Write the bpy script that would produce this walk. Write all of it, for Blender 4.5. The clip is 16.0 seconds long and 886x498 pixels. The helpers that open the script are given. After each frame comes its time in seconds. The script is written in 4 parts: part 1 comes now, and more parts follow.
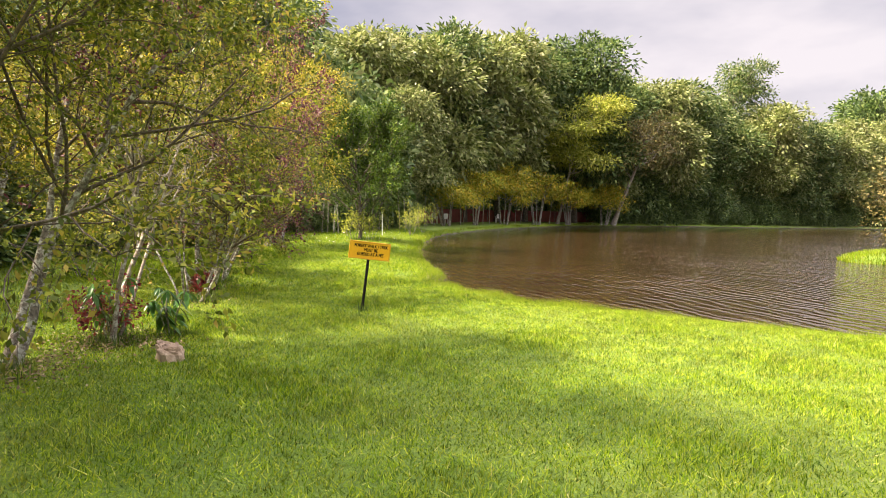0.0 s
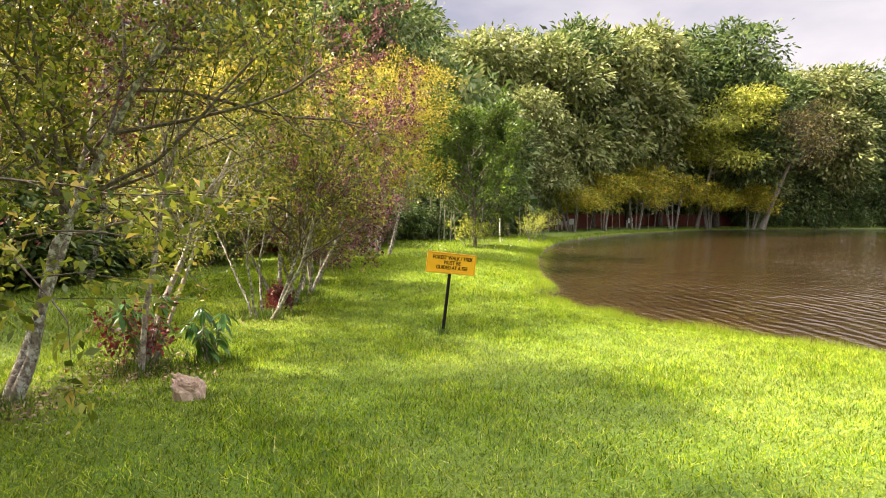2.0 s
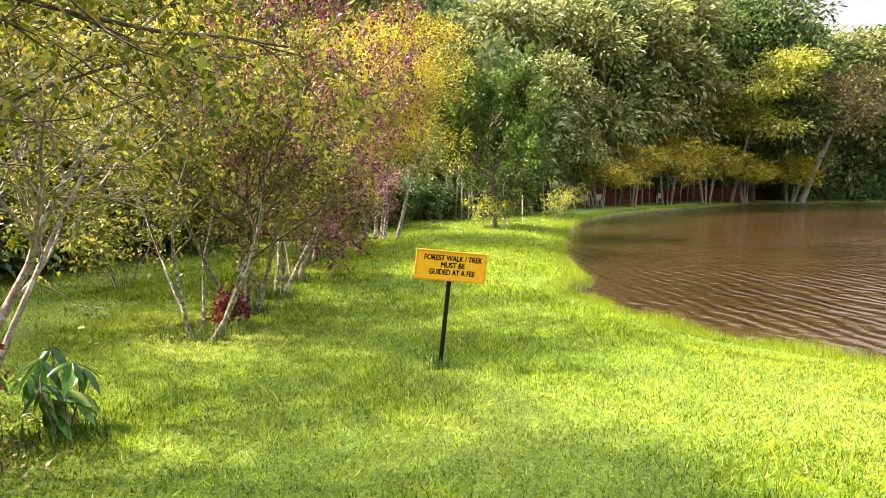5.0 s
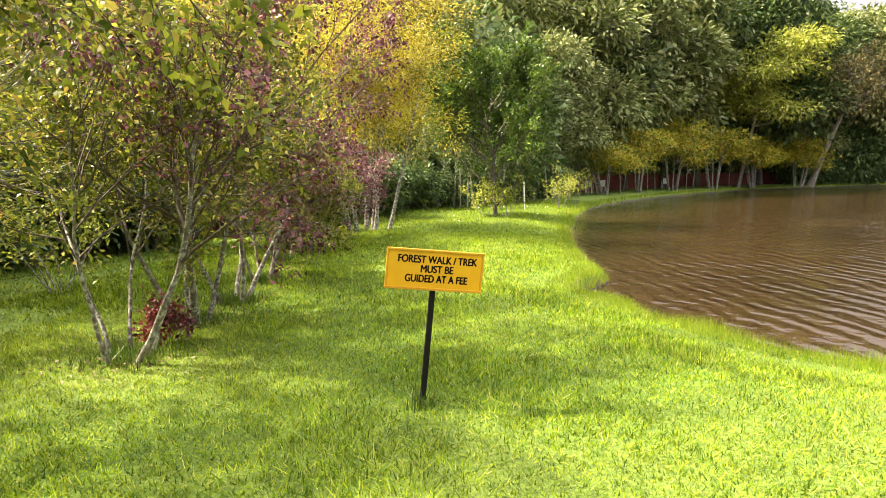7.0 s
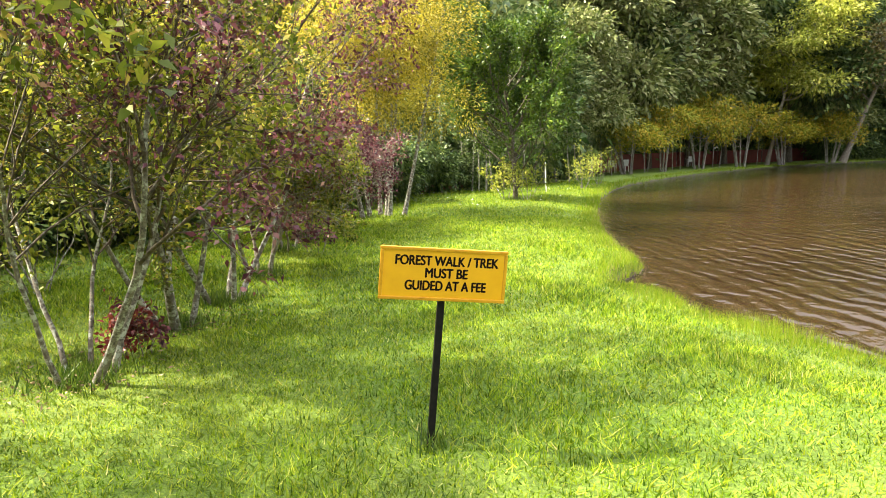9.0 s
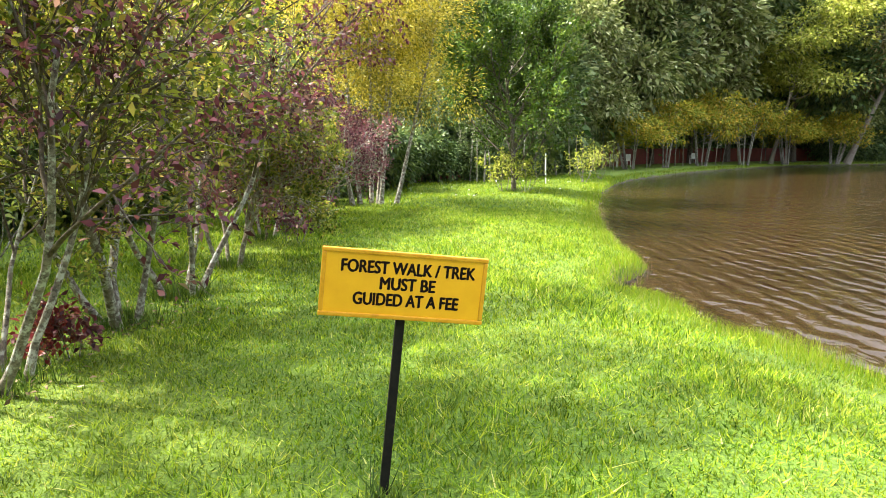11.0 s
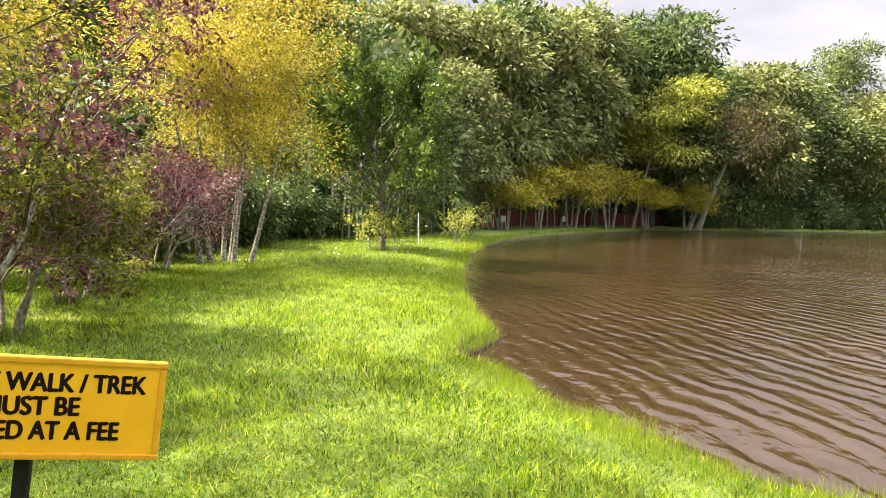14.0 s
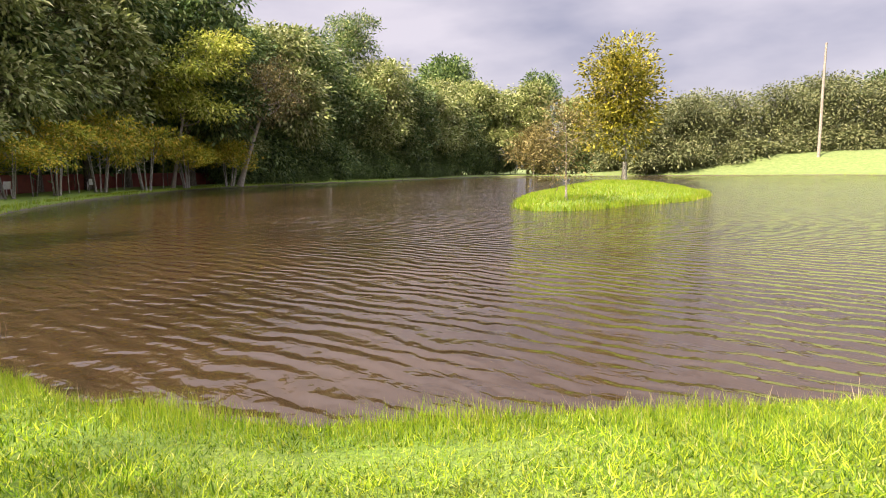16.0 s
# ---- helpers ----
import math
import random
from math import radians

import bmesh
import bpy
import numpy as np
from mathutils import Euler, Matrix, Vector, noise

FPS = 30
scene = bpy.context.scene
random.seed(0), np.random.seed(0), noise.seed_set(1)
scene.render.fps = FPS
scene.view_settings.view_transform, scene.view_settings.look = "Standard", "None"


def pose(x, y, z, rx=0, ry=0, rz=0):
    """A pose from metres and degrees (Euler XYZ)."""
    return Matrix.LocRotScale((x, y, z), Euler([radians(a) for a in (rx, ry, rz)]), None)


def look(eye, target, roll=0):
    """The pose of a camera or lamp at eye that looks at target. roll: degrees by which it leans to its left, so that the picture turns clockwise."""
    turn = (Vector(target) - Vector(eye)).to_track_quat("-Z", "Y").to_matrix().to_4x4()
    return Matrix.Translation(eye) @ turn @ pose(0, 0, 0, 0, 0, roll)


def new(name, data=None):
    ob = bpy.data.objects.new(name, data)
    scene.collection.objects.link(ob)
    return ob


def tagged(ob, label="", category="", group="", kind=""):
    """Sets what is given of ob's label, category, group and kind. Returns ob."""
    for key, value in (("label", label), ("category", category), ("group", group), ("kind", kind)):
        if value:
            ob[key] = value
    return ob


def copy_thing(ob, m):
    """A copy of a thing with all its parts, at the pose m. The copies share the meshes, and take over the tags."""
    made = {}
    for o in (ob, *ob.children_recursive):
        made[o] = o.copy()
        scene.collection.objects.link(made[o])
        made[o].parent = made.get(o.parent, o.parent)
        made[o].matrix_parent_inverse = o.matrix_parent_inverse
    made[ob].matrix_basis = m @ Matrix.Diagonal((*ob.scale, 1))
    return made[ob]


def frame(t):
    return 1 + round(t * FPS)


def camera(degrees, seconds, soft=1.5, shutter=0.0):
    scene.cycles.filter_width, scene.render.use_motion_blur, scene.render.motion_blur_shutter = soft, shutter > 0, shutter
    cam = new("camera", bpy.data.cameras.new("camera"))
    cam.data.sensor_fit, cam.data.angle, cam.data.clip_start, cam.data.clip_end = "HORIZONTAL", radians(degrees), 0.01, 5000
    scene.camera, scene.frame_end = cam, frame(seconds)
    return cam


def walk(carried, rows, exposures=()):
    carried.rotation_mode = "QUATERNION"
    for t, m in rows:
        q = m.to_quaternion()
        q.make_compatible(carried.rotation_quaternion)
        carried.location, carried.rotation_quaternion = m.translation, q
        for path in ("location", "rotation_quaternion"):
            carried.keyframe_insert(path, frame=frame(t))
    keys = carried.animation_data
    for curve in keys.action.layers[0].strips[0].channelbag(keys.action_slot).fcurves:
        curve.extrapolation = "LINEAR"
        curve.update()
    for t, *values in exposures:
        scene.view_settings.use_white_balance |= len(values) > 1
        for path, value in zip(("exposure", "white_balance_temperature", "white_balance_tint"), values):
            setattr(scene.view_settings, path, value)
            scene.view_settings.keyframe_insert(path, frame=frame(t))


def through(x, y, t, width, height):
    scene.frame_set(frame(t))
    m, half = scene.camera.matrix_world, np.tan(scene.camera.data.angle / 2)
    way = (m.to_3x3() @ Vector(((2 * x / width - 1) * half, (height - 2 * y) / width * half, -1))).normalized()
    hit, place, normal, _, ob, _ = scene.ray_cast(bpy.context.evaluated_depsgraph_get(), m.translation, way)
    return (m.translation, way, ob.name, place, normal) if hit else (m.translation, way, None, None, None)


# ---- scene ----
cam = camera(70.1, 16.0, 0.4)
PATH = [
    (0, (-0.071, -8.942, 1.539), (0.194, -6.965, 1.401), 1.7),
    (0.5, (0.152, -8.626, 1.495), (0.259, -6.631, 1.403), 1.9),
    (1, (0.337, -8.293, 1.489), (0.352, -6.302, 1.3), 0.7),
    (1.5, (0.473, -7.92, 1.516), (0.344, -5.937, 1.292), 2.0),
    (2, (0.533, -7.536, 1.522), (0.389, -5.545, 1.395), 0.7),
    (2.5, (0.579, -7.083, 1.495), (0.398, -5.099, 1.313), -0.6),
    (3, (0.618, -6.701, 1.526), (0.297, -4.734, 1.364), 0.7),
    (3.5, (0.577, -6.312, 1.539), (0.27, -4.338, 1.44), -0.5),
    (4, (0.617, -5.903, 1.52), (0.328, -3.933, 1.333), -0.0),
    (4.5, (0.634, -5.549, 1.518), (0.32, -3.586, 1.298), 1.0),
    (5, (0.582, -5.17, 1.538), (0.368, -3.192, 1.337), 0.0),
    (5.2, (0.573, -5.045, 1.54), (0.399, -3.066, 1.309), -0.6),
    (7.3, (0.559, -3.601, 1.447), (0.317, -1.63, 1.212), -0.8),
    (7.5, (0.58, -3.502, 1.455), (0.302, -1.532, 1.243), -0.3),
    (8, (0.575, -3.286, 1.442), (0.242, -1.343, 1.104), -0.1),
    (8.5, (0.508, -3.084, 1.438), (0.231, -1.119, 1.191), -2.2),
    (9, (0.504, -2.878, 1.415), (0.224, -0.919, 1.128), -1.8),
    (9.2, (0.546, -2.798, 1.421), (0.256, -0.835, 1.17), -1.2),
    (11.3, (0.543, -2.099, 1.364), (0.263, -0.145, 1.04), 0.2),
    (11.5, (0.558, -2.036, 1.36), (0.255, -0.084, 1.047), 0.2),
    (12, (0.645, -1.887, 1.331), (0.339, 0.052, 0.952), -0.6),
    (12.5, (0.71, -1.743, 1.319), (0.845, 0.22, 0.962), -1.6),
    (13, (0.742, -1.609, 1.355), (1.007, 0.364, 1.162), -1.9),
    (13.5, (0.843, -1.542, 1.363), (1.028, 0.446, 1.238), -0.4),
    (14, (1.016, -1.504, 1.378), (1.098, 0.489, 1.244), 1.7),
    (14.5, (1.103, -1.413, 1.349), (1.242, 0.572, 1.149), -1.3),
    (15, (1.245, -1.308, 1.352), (2.041, 0.520, 1.196), -1.0),
    (15.5, (1.34, -1.251, 1.33), (2.535, 0.344, 1.162), -0.0),
    (16, (1.315, -1.151, 1.314), (2.638, 0.327, 1.063), -0.6),
]
walk(cam, [(t, look(e, g, r)) for t, e, g, r in PATH], [(0, 2.0, 6900, 18), (3.5, 2.2, 6850, 17), (5, 2.26, 6850, 16), (7.4, 2.22, 6800, 13), (9, 2.28, 6550, 9), (12.5, 2.28, 6000, 7), (13.2, 2.16, 6600, 15), (14.5, 2.18, 6600, 17), (15, 2.14, 6600, 19), (16, 1.78, 6500, 22)])

# ---- world and light ----
SUN_DIR = Vector((-0.94, 0.06, 1.06)).normalized()      # towards the sun
world = bpy.data.worlds.new("sky")
scene.world = world
world.use_nodes = True
wn, wl = world.node_tree.nodes, world.node_tree.links
wn.clear()
sky = wn.new("ShaderNodeTexSky")
sky.sky_type, sky.sun_disc = "NISHITA", False
sky.sun_elevation = math.asin(SUN_DIR.z)
sky.sun_rotation = math.atan2(SUN_DIR.x, SUN_DIR.y)
sky.air_density, sky.dust_density = 1.0, 2.0
wcoord = wn.new("ShaderNodeTexCoord")
wmap = wn.new("ShaderNodeMapping")
wmap.inputs["Scale"].default_value = (1.6, 1.6, 4.5)
wmap.inputs["Location"].default_value = (0.35, 0.1, 0.2)
cloud_noise = wn.new("ShaderNodeTexNoise")
cloud_noise.inputs["Scale"].default_value = 1.7
cloud_noise.inputs["Detail"].default_value = 5
cloud_ramp = wn.new("ShaderNodeValToRGB")
cloud_ramp.color_ramp.elements[0].position, cloud_ramp.color_ramp.elements[0].color = 0.33, (5.3, 5.6, 6.9, 1)
cloud_ramp.color_ramp.elements[1].position, cloud_ramp.color_ramp.elements[1].color = 0.63, (10.6, 10.5, 10.9, 1)
wmix = wn.new("ShaderNodeMix")
wmix.data_type = "RGBA"
wmix.inputs[0].default_value = 0.82
wback = wn.new("ShaderNodeBackground")
wback.inputs["Strength"].default_value = 0.03
wout = wn.new("ShaderNodeOutputWorld")
wl.new(wcoord.outputs["Generated"], wmap.inputs["Vector"])
wl.new(wmap.outputs["Vector"], cloud_noise.inputs["Vector"])
wl.new(cloud_noise.outputs["Fac"], cloud_ramp.inputs["Fac"])
wl.new(sky.outputs["Color"], wmix.inputs[6])
wl.new(cloud_ramp.outputs["Color"], wmix.inputs[7])
wsep = wn.new("ShaderNodeSeparateXYZ")
wrise = wn.new("ShaderNodeMapRange")      # a cloudy sky is brighter towards the zenith
wrise.inputs["From Min"].default_value, wrise.inputs["From Max"].default_value = 0.36, 0.95
wrise.inputs["To Min"].default_value, wrise.inputs["To Max"].default_value = 0.82, 4.6
wscale = wn.new("ShaderNodeVectorMath")
wscale.operation = "SCALE"
wl.new(wcoord.outputs["Generated"], wsep.inputs["Vector"])
wl.new(wsep.outputs["Z"], wrise.inputs["Value"])
wl.new(wmix.outputs[2], wscale.inputs[0])
wl.new(wrise.outputs["Result"], wscale.inputs["Scale"])
wl.new(wscale.outputs["Vector"], wback.inputs["Color"])
wl.new(wback.outputs["Background"], wout.inputs["Surface"])

sun_data = bpy.data.lights.new("sun", "SUN")
sun_data.energy, sun_data.angle, sun_data.color = 4.6, radians(2.5), (1.0, 0.90, 0.70)
sun = new("sun", sun_data)
sun.matrix_world = look(SUN_DIR * 200, (0, 0, 0))


# ---- materials ----
def material(name):
    m = bpy.data.materials.new(name)
    m.use_nodes = True
    nt = m.node_tree
    return m, nt, nt.nodes["Principled BSDF"]


def ramp(nt, fac, stops):
    r = nt.nodes.new("ShaderNodeValToRGB")
    el = r.color_ramp.elements
    while len(el) < len(stops):
        el.new(0.5)
    for e, (p, c) in zip(el, stops):
        e.position, e.color = p, (*c, 1)
    nt.links.new(fac, r.inputs["Fac"])
    return r.outputs["Color"]


def noise_fac(nt, scale, detail=4, rough=0.6, vec=None, distort=0.0):
    n = nt.nodes.new("ShaderNodeTexNoise")
    n.inputs["Scale"].default_value, n.inputs["Detail"].default_value = scale, detail
    n.inputs["Roughness"].default_value, n.inputs["Distortion"].default_value = rough, distort
    if vec is None:
        vec = nt.nodes.new("ShaderNodeTexCoord").outputs["Object"]
    nt.links.new(vec, n.inputs["Vector"])
    return n.outputs["Fac"]


def mix_rgb(nt, fac, a, b, blend="MIX"):
    m = nt.nodes.new("ShaderNodeMix")
    m.data_type, m.blend_type = "RGBA", blend
    for sock, v in ((m.inputs[0], fac), (m.inputs[6], a), (m.inputs[7], b)):
        if isinstance(v, (int, float)):
            sock.default_value = v
        elif isinstance(v, tuple):
            sock.default_value = (*v, 1)
        else:
            nt.links.new(v, sock)
    return m.outputs[2]


def bump(nt, height, strength, distance=0.02):
    b = nt.nodes.new("ShaderNodeBump")
    b.inputs["Strength"].default_value, b.inputs["Distance"].default_value = strength, distance
    nt.links.new(height, b.inputs["Height"])
    return b.outputs["Normal"]


def foliage(name, stops, patch=(0.5, 0.5), gloss=0.45, through=0.35, patch_scale=0.6, dry=0.0):
    """Leaves: each leaf takes its own tone, whole sprays lean to one, light passes through."""
    m, nt, p = material(name)
    geo = nt.nodes.new("ShaderNodeNewGeometry")
    col = ramp(nt, geo.outputs["Random Per Island"], stops)
    big = noise_fac(nt, patch_scale, 3)
    shade = ramp(nt, big, [(0.3, (patch[0],) * 3), (0.7, (1.0 + patch[1],) * 3)])
    col = mix_rgb(nt, 1.0, col, shade, "MULTIPLY")
    if dry:
        bare = ramp(nt, noise_fac(nt, 0.55, 5, 0.6, None, 0.8), [(0.45, (0, 0, 0)), (0.7, (dry,) * 3)])
        col = mix_rgb(nt, bare, col, (0.52, 0.50, 0.15))
    nt.links.new(col, p.inputs["Base Color"])
    p.inputs["Roughness"].default_value = gloss
    p.inputs["Specular IOR Level"].default_value = 0.25
    tr = nt.nodes.new("ShaderNodeBsdfTranslucent")
    nt.links.new(col, tr.inputs["Color"])
    mx = nt.nodes.new("ShaderNodeMixShader")
    mx.inputs[0].default_value = through
    nt.links.new(p.outputs[0], mx.inputs[1])
    nt.links.new(tr.outputs[0], mx.inputs[2])
    nt.links.new(mx.outputs[0], nt.nodes["Material Output"].inputs["Surface"])
    return m


def bark(name, dark, pale, lichen=0.5):
    m, nt, p = material(name)
    f = noise_fac(nt, 34, 5, 0.75)
    col = ramp(nt, f, [(0.38, dark), (0.6, pale)])
    spots = noise_fac(nt, 19, 4, 0.7)
    col = mix_rgb(nt, ramp(nt, spots, [(0.56 - 0.1 * lichen, (0, 0, 0)), (0.6, (lichen,) * 3)]), col, (0.56, 0.57, 0.5))
    nt.links.new(col, p.inputs["Base Color"])
    nt.links.new(bump(nt, f, 0.6, 0.01), p.inputs["Normal"])
    p.inputs["Roughness"].default_value = 0.9
    return m


# lawn soil under the blades
M_GROUND, nt, p = material("turf")
g1 = noise_fac(nt, 0.45, 4)
g2 = noise_fac(nt, 38, 4, 0.75)
c1 = ramp(nt, g2, [(0.3, (0.03, 0.065, 0.003)), (0.55, (0.11, 0.19, 0.006)), (0.75, (0.25, 0.34, 0.015))])
c2 = ramp(nt, g2, [(0.3, (0.055, 0.09, 0.008)), (0.6, (0.18, 0.25, 0.02)), (0.8, (0.32, 0.36, 0.06))])
nt.links.new(mix_rgb(nt, ramp(nt, g1, [(0.4, (0, 0, 0)), (0.65, (1, 1, 1))]), c1, c2), p.inputs["Base Color"])
nt.links.new(bump(nt, g2, 0.9, 0.03), p.inputs["Normal"])
p.inputs["Roughness"].default_value = 0.85

# rough pasture on the far slope
M_PASTURE, nt, p = material("pasture")
g3 = noise_fac(nt, 1.4, 5, 0.7)
nt.links.new(ramp(nt, g3, [(0.3, (0.08, 0.12, 0.025)), (0.55, (0.125, 0.165, 0.04)), (0.8, (0.19, 0.215, 0.075))]), p.inputs["Base Color"])
nt.links.new(bump(nt, g3, 0.8, 0.15), p.inputs["Normal"])
p.inputs["Roughness"].default_value = 0.9

LAWN_STOPS = [(0.0, (0.035, 0.09, 0.003)), (0.4, (0.135, 0.24, 0.005)), (0.75, (0.29, 0.39, 0.010)), (0.95, (0.42, 0.46, 0.03)), (1.0, (0.58, 0.54, 0.2))]
M_LAWN = foliage("lawn_blades", LAWN_STOPS, (0.6, 0.36), 0.58, 0.42, 3.5, 0.1)
M_REED = foliage("shore_grass", [(0.0, (0.117, 0.211, 0.008)), (0.5, (0.218, 0.312, 0.012)), (0.9, (0.289, 0.328, 0.023)), (1.0, (0.39, 0.343, 0.156))], (0.8, 0.2), 0.5, 0.4, 1.2)
M_OLIVE = foliage("olive_leaves", [(0.0, (0.05, 0.08, 0.01)), (0.45, (0.16, 0.19, 0.02)), (0.85, (0.33, 0.33, 0.04)), (1.0, (0.44, 0.30, 0.07))], (0.6, 0.45), 0.45, 0.42, 1.3)
M_PURPLE = foliage("purple_leaves", [(0.0, (0.039, 0.015, 0.022)), (0.5, (0.129, 0.036, 0.05)), (0.85, (0.249, 0.086, 0.099)), (1.0, (0.292, 0.189, 0.138))], (0.7, 0.4), 0.42, 0.3, 1.5)
M_YELLOW = foliage("yellow_leaves", [(0.0, (0.12, 0.13, 0.012)), (0.3, (0.36, 0.31, 0.02)), (0.8, (0.64, 0.53, 0.06)), (1.0, (0.76, 0.64, 0.18))], (0.38, 0.4), 0.5, 0.42, 0.75)
M_LIME = foliage("lime_leaves", [(0.0, (0.157, 0.202, 0.022)), (0.5, (0.347, 0.392, 0.05)), (1.0, (0.582, 0.56, 0.123))], (0.7, 0.3), 0.45, 0.4, 0.8)
M_ORANGE = foliage("ochre_leaves", [(0.0, (0.171, 0.224, 0.018)), (0.45, (0.355, 0.381, 0.039)), (0.8, (0.605, 0.486, 0.046)), (1.0, (0.704, 0.421, 0.053))], (0.65, 0.3), 0.5, 0.4, 0.35)
M_FRESH = foliage("fresh_leaves", [(0.0, (0.026, 0.063, 0.009)), (0.5, (0.071, 0.13, 0.016)), (1.0, (0.17, 0.233, 0.026))], (0.6, 0.4), 0.42, 0.3, 0.9)
M_GREEN = foliage("green_leaves", [(0.0, (0.04, 0.081, 0.018)), (0.5, (0.109, 0.161, 0.044)), (0.9, (0.23, 0.27, 0.092)), (1.0, (0.414, 0.414, 0.172))], (0.55, 0.45), 0.42, 0.28, 0.5)
M_DARK = foliage("deep_green_leaves", [(0.0, (0.031, 0.062, 0.019)), (0.5, (0.085, 0.138, 0.037)), (1.0, (0.206, 0.263, 0.075))], (0.6, 0.45), 0.45, 0.22, 0.4)
# distance haze is put into these leaf colours: greyer, with less contrast
M_HAZY_WOOD = foliage("hazy_far_wood_leaves", [(0.0, (0.09, 0.11, 0.04)), (0.5, (0.155, 0.175, 0.065)), (1.0, (0.25, 0.25, 0.115))], (0.65, 0.35), 0.5, 0.25, 0.12)
M_PALE = foliage("pale_green_leaves", [(0.0, (0.069, 0.103, 0.021)), (0.45, (0.207, 0.247, 0.063)), (0.85, (0.356, 0.374, 0.144)), (1.0, (0.506, 0.494, 0.253))], (0.6, 0.4), 0.36, 0.3, 0.45)
M_GOLD = foliage("golden_green_leaves", [(0.0, (0.074, 0.074, 0.012)), (0.4, (0.18, 0.18, 0.016)), (0.85, (0.361, 0.312, 0.025)), (1.0, (0.41, 0.328, 0.066))], (0.5, 0.4), 0.5, 0.35, 0.7)
M_RUST = foliage("brown_leaves", [(0.0, (0.078, 0.065, 0.023)), (0.5, (0.182, 0.156, 0.046)), (1.0, (0.312, 0.247, 0.091))], (0.6, 0.4), 0.6, 0.25, 0.6)
M_RHODO = foliage("broad_leaves", [(0.0, (0.03, 0.09, 0.018)), (0.6, (0.065, 0.17, 0.03)), (1.0, (0.17, 0.23, 0.05))], (0.8, 0.2), 0.28, 0.15, 3)
M_RED = foliage("red_leaves", [(0.0, (0.08, 0.012, 0.016)), (0.6, (0.20, 0.025, 0.03)), (1.0, (0.30, 0.08, 0.05))], (0.8, 0.2), 0.45, 0.3, 3)
M_LITTER = foliage("dry_litter", [(0.0, (0.10, 0.07, 0.035)), (0.5, (0.23, 0.17, 0.09)), (1.0, (0.40, 0.32, 0.20))], (0.8, 0.2), 0.8, 0.1, 3)
M_BARK = bark("lichen_bark", (0.06, 0.048, 0.038), (0.23, 0.195, 0.155), 0.75)
M_BARK_PALE = bark("pale_bark", (0.10, 0.075, 0.055), (0.30, 0.25, 0.195), 0.55)
M_BARK_DARK = bark("dark_bark", (0.035, 0.028, 0.02), (0.12, 0.095, 0.07), 0.3)
M_TWIG = bark("twig_bark", (0.035, 0.026, 0.018), (0.12, 0.085, 0.058), 0.15)

M_WATER, nt, p = material("pond_water")
wc = nt.nodes.new("ShaderNodeTexCoord").outputs["Object"]
mp = nt.nodes.new("ShaderNodeMapping")
mp.inputs["Rotation"].default_value = (0, 0, radians(-11))
nt.links.new(wc, mp.inputs["Vector"])
wv = nt.nodes.new("ShaderNodeTexWave")
wv.inputs["Scale"].default_value, wv.inputs["Distortion"].default_value = 0.95, 7.0
wv.inputs["Detail"].default_value, wv.inputs["Detail Scale"].default_value = 3.0, 1.3
nt.links.new(mp.outputs["Vector"], wv.inputs["Vector"])
st = nt.nodes.new("ShaderNodeMapping")
st.inputs["Rotation"].default_value, st.inputs["Scale"].default_value = (0, 0, radians(-11)), (1.0, 0.33, 1.0)
nt.links.new(wc, st.inputs["Vector"])
fine = noise_fac(nt, 4.5, 3, 0.55, st.outputs["Vector"], 0.5)
calm = noise_fac(nt, 0.13, 3, 0.5, wc)
ad = nt.nodes.new("ShaderNodeMath")
ad.operation = "MULTIPLY_ADD"
ad.inputs[1].default_value = 0.5
nt.links.new(wv.outputs["Fac"], ad.inputs[0])
nt.links.new(fine, ad.inputs[2])
mu = nt.nodes.new("ShaderNodeMath")
mu.operation = "MULTIPLY"
nt.links.new(ad.outputs[0], mu.inputs[0])
nt.links.new(ramp(nt, calm, [(0.35, (0.6,) * 3), (0.6, (1.0,) * 3)]), mu.inputs[1])
nt.links.new(bump(nt, mu.outputs[0], 1.0, 0.036), p.inputs["Normal"])
mud = noise_fac(nt, 0.25, 4, 0.6, wc)
nt.links.new(ramp(nt, mud, [(0.3, (0.024, 0.0145, 0.007)), (0.7, (0.040, 0.024, 0.011))]), p.inputs["Base Color"])
p.inputs["Roughness"].default_value, p.inputs["IOR"].default_value = 0.055, 1.33
p.inputs["Specular IOR Level"].default_value = 0.75

M_MUD, nt, p = material("bank_mud")
f = noise_fac(nt, 14, 5, 0.7)
nt.links.new(ramp(nt, f, [(0.3, (0.03, 0.022, 0.014)), (0.7, (0.10, 0.075, 0.045))]), p.inputs["Base Color"])
nt.links.new(bump(nt, f, 0.8, 0.03), p.inputs["Normal"])
p.inputs["Roughness"].default_value = 0.7

M_SIGN, nt, p = material("yellow_paint")
f = noise_fac(nt, 9, 5, 0.65)
nt.links.new(ramp(nt, f, [(0.25, (0.72, 0.35, 0.006)), (0.6, (0.80, 0.41, 0.009)), (0.85, (0.82, 0.45, 0.025))]), p.inputs["Base Color"])
nt.links.new(bump(nt, noise_fac(nt, 160, 3), 0.12, 0.002), p.inputs["Normal"])
p.inputs["Roughness"].default_value = 0.42
M_SIGN_TRIM, nt, p = material("worn_yellow_trim")
f = noise_fac(nt, 30, 5, 0.7)
nt.links.new(ramp(nt, f, [(0.25, (0.36, 0.15, 0.004)), (0.45, (0.62, 0.29, 0.006)), (0.85, (0.70, 0.38, 0.03))]), p.inputs["Base Color"])
p.inputs["Roughness"].default_value = 0.45
M_LETTER, nt, p = material("black_lettering")
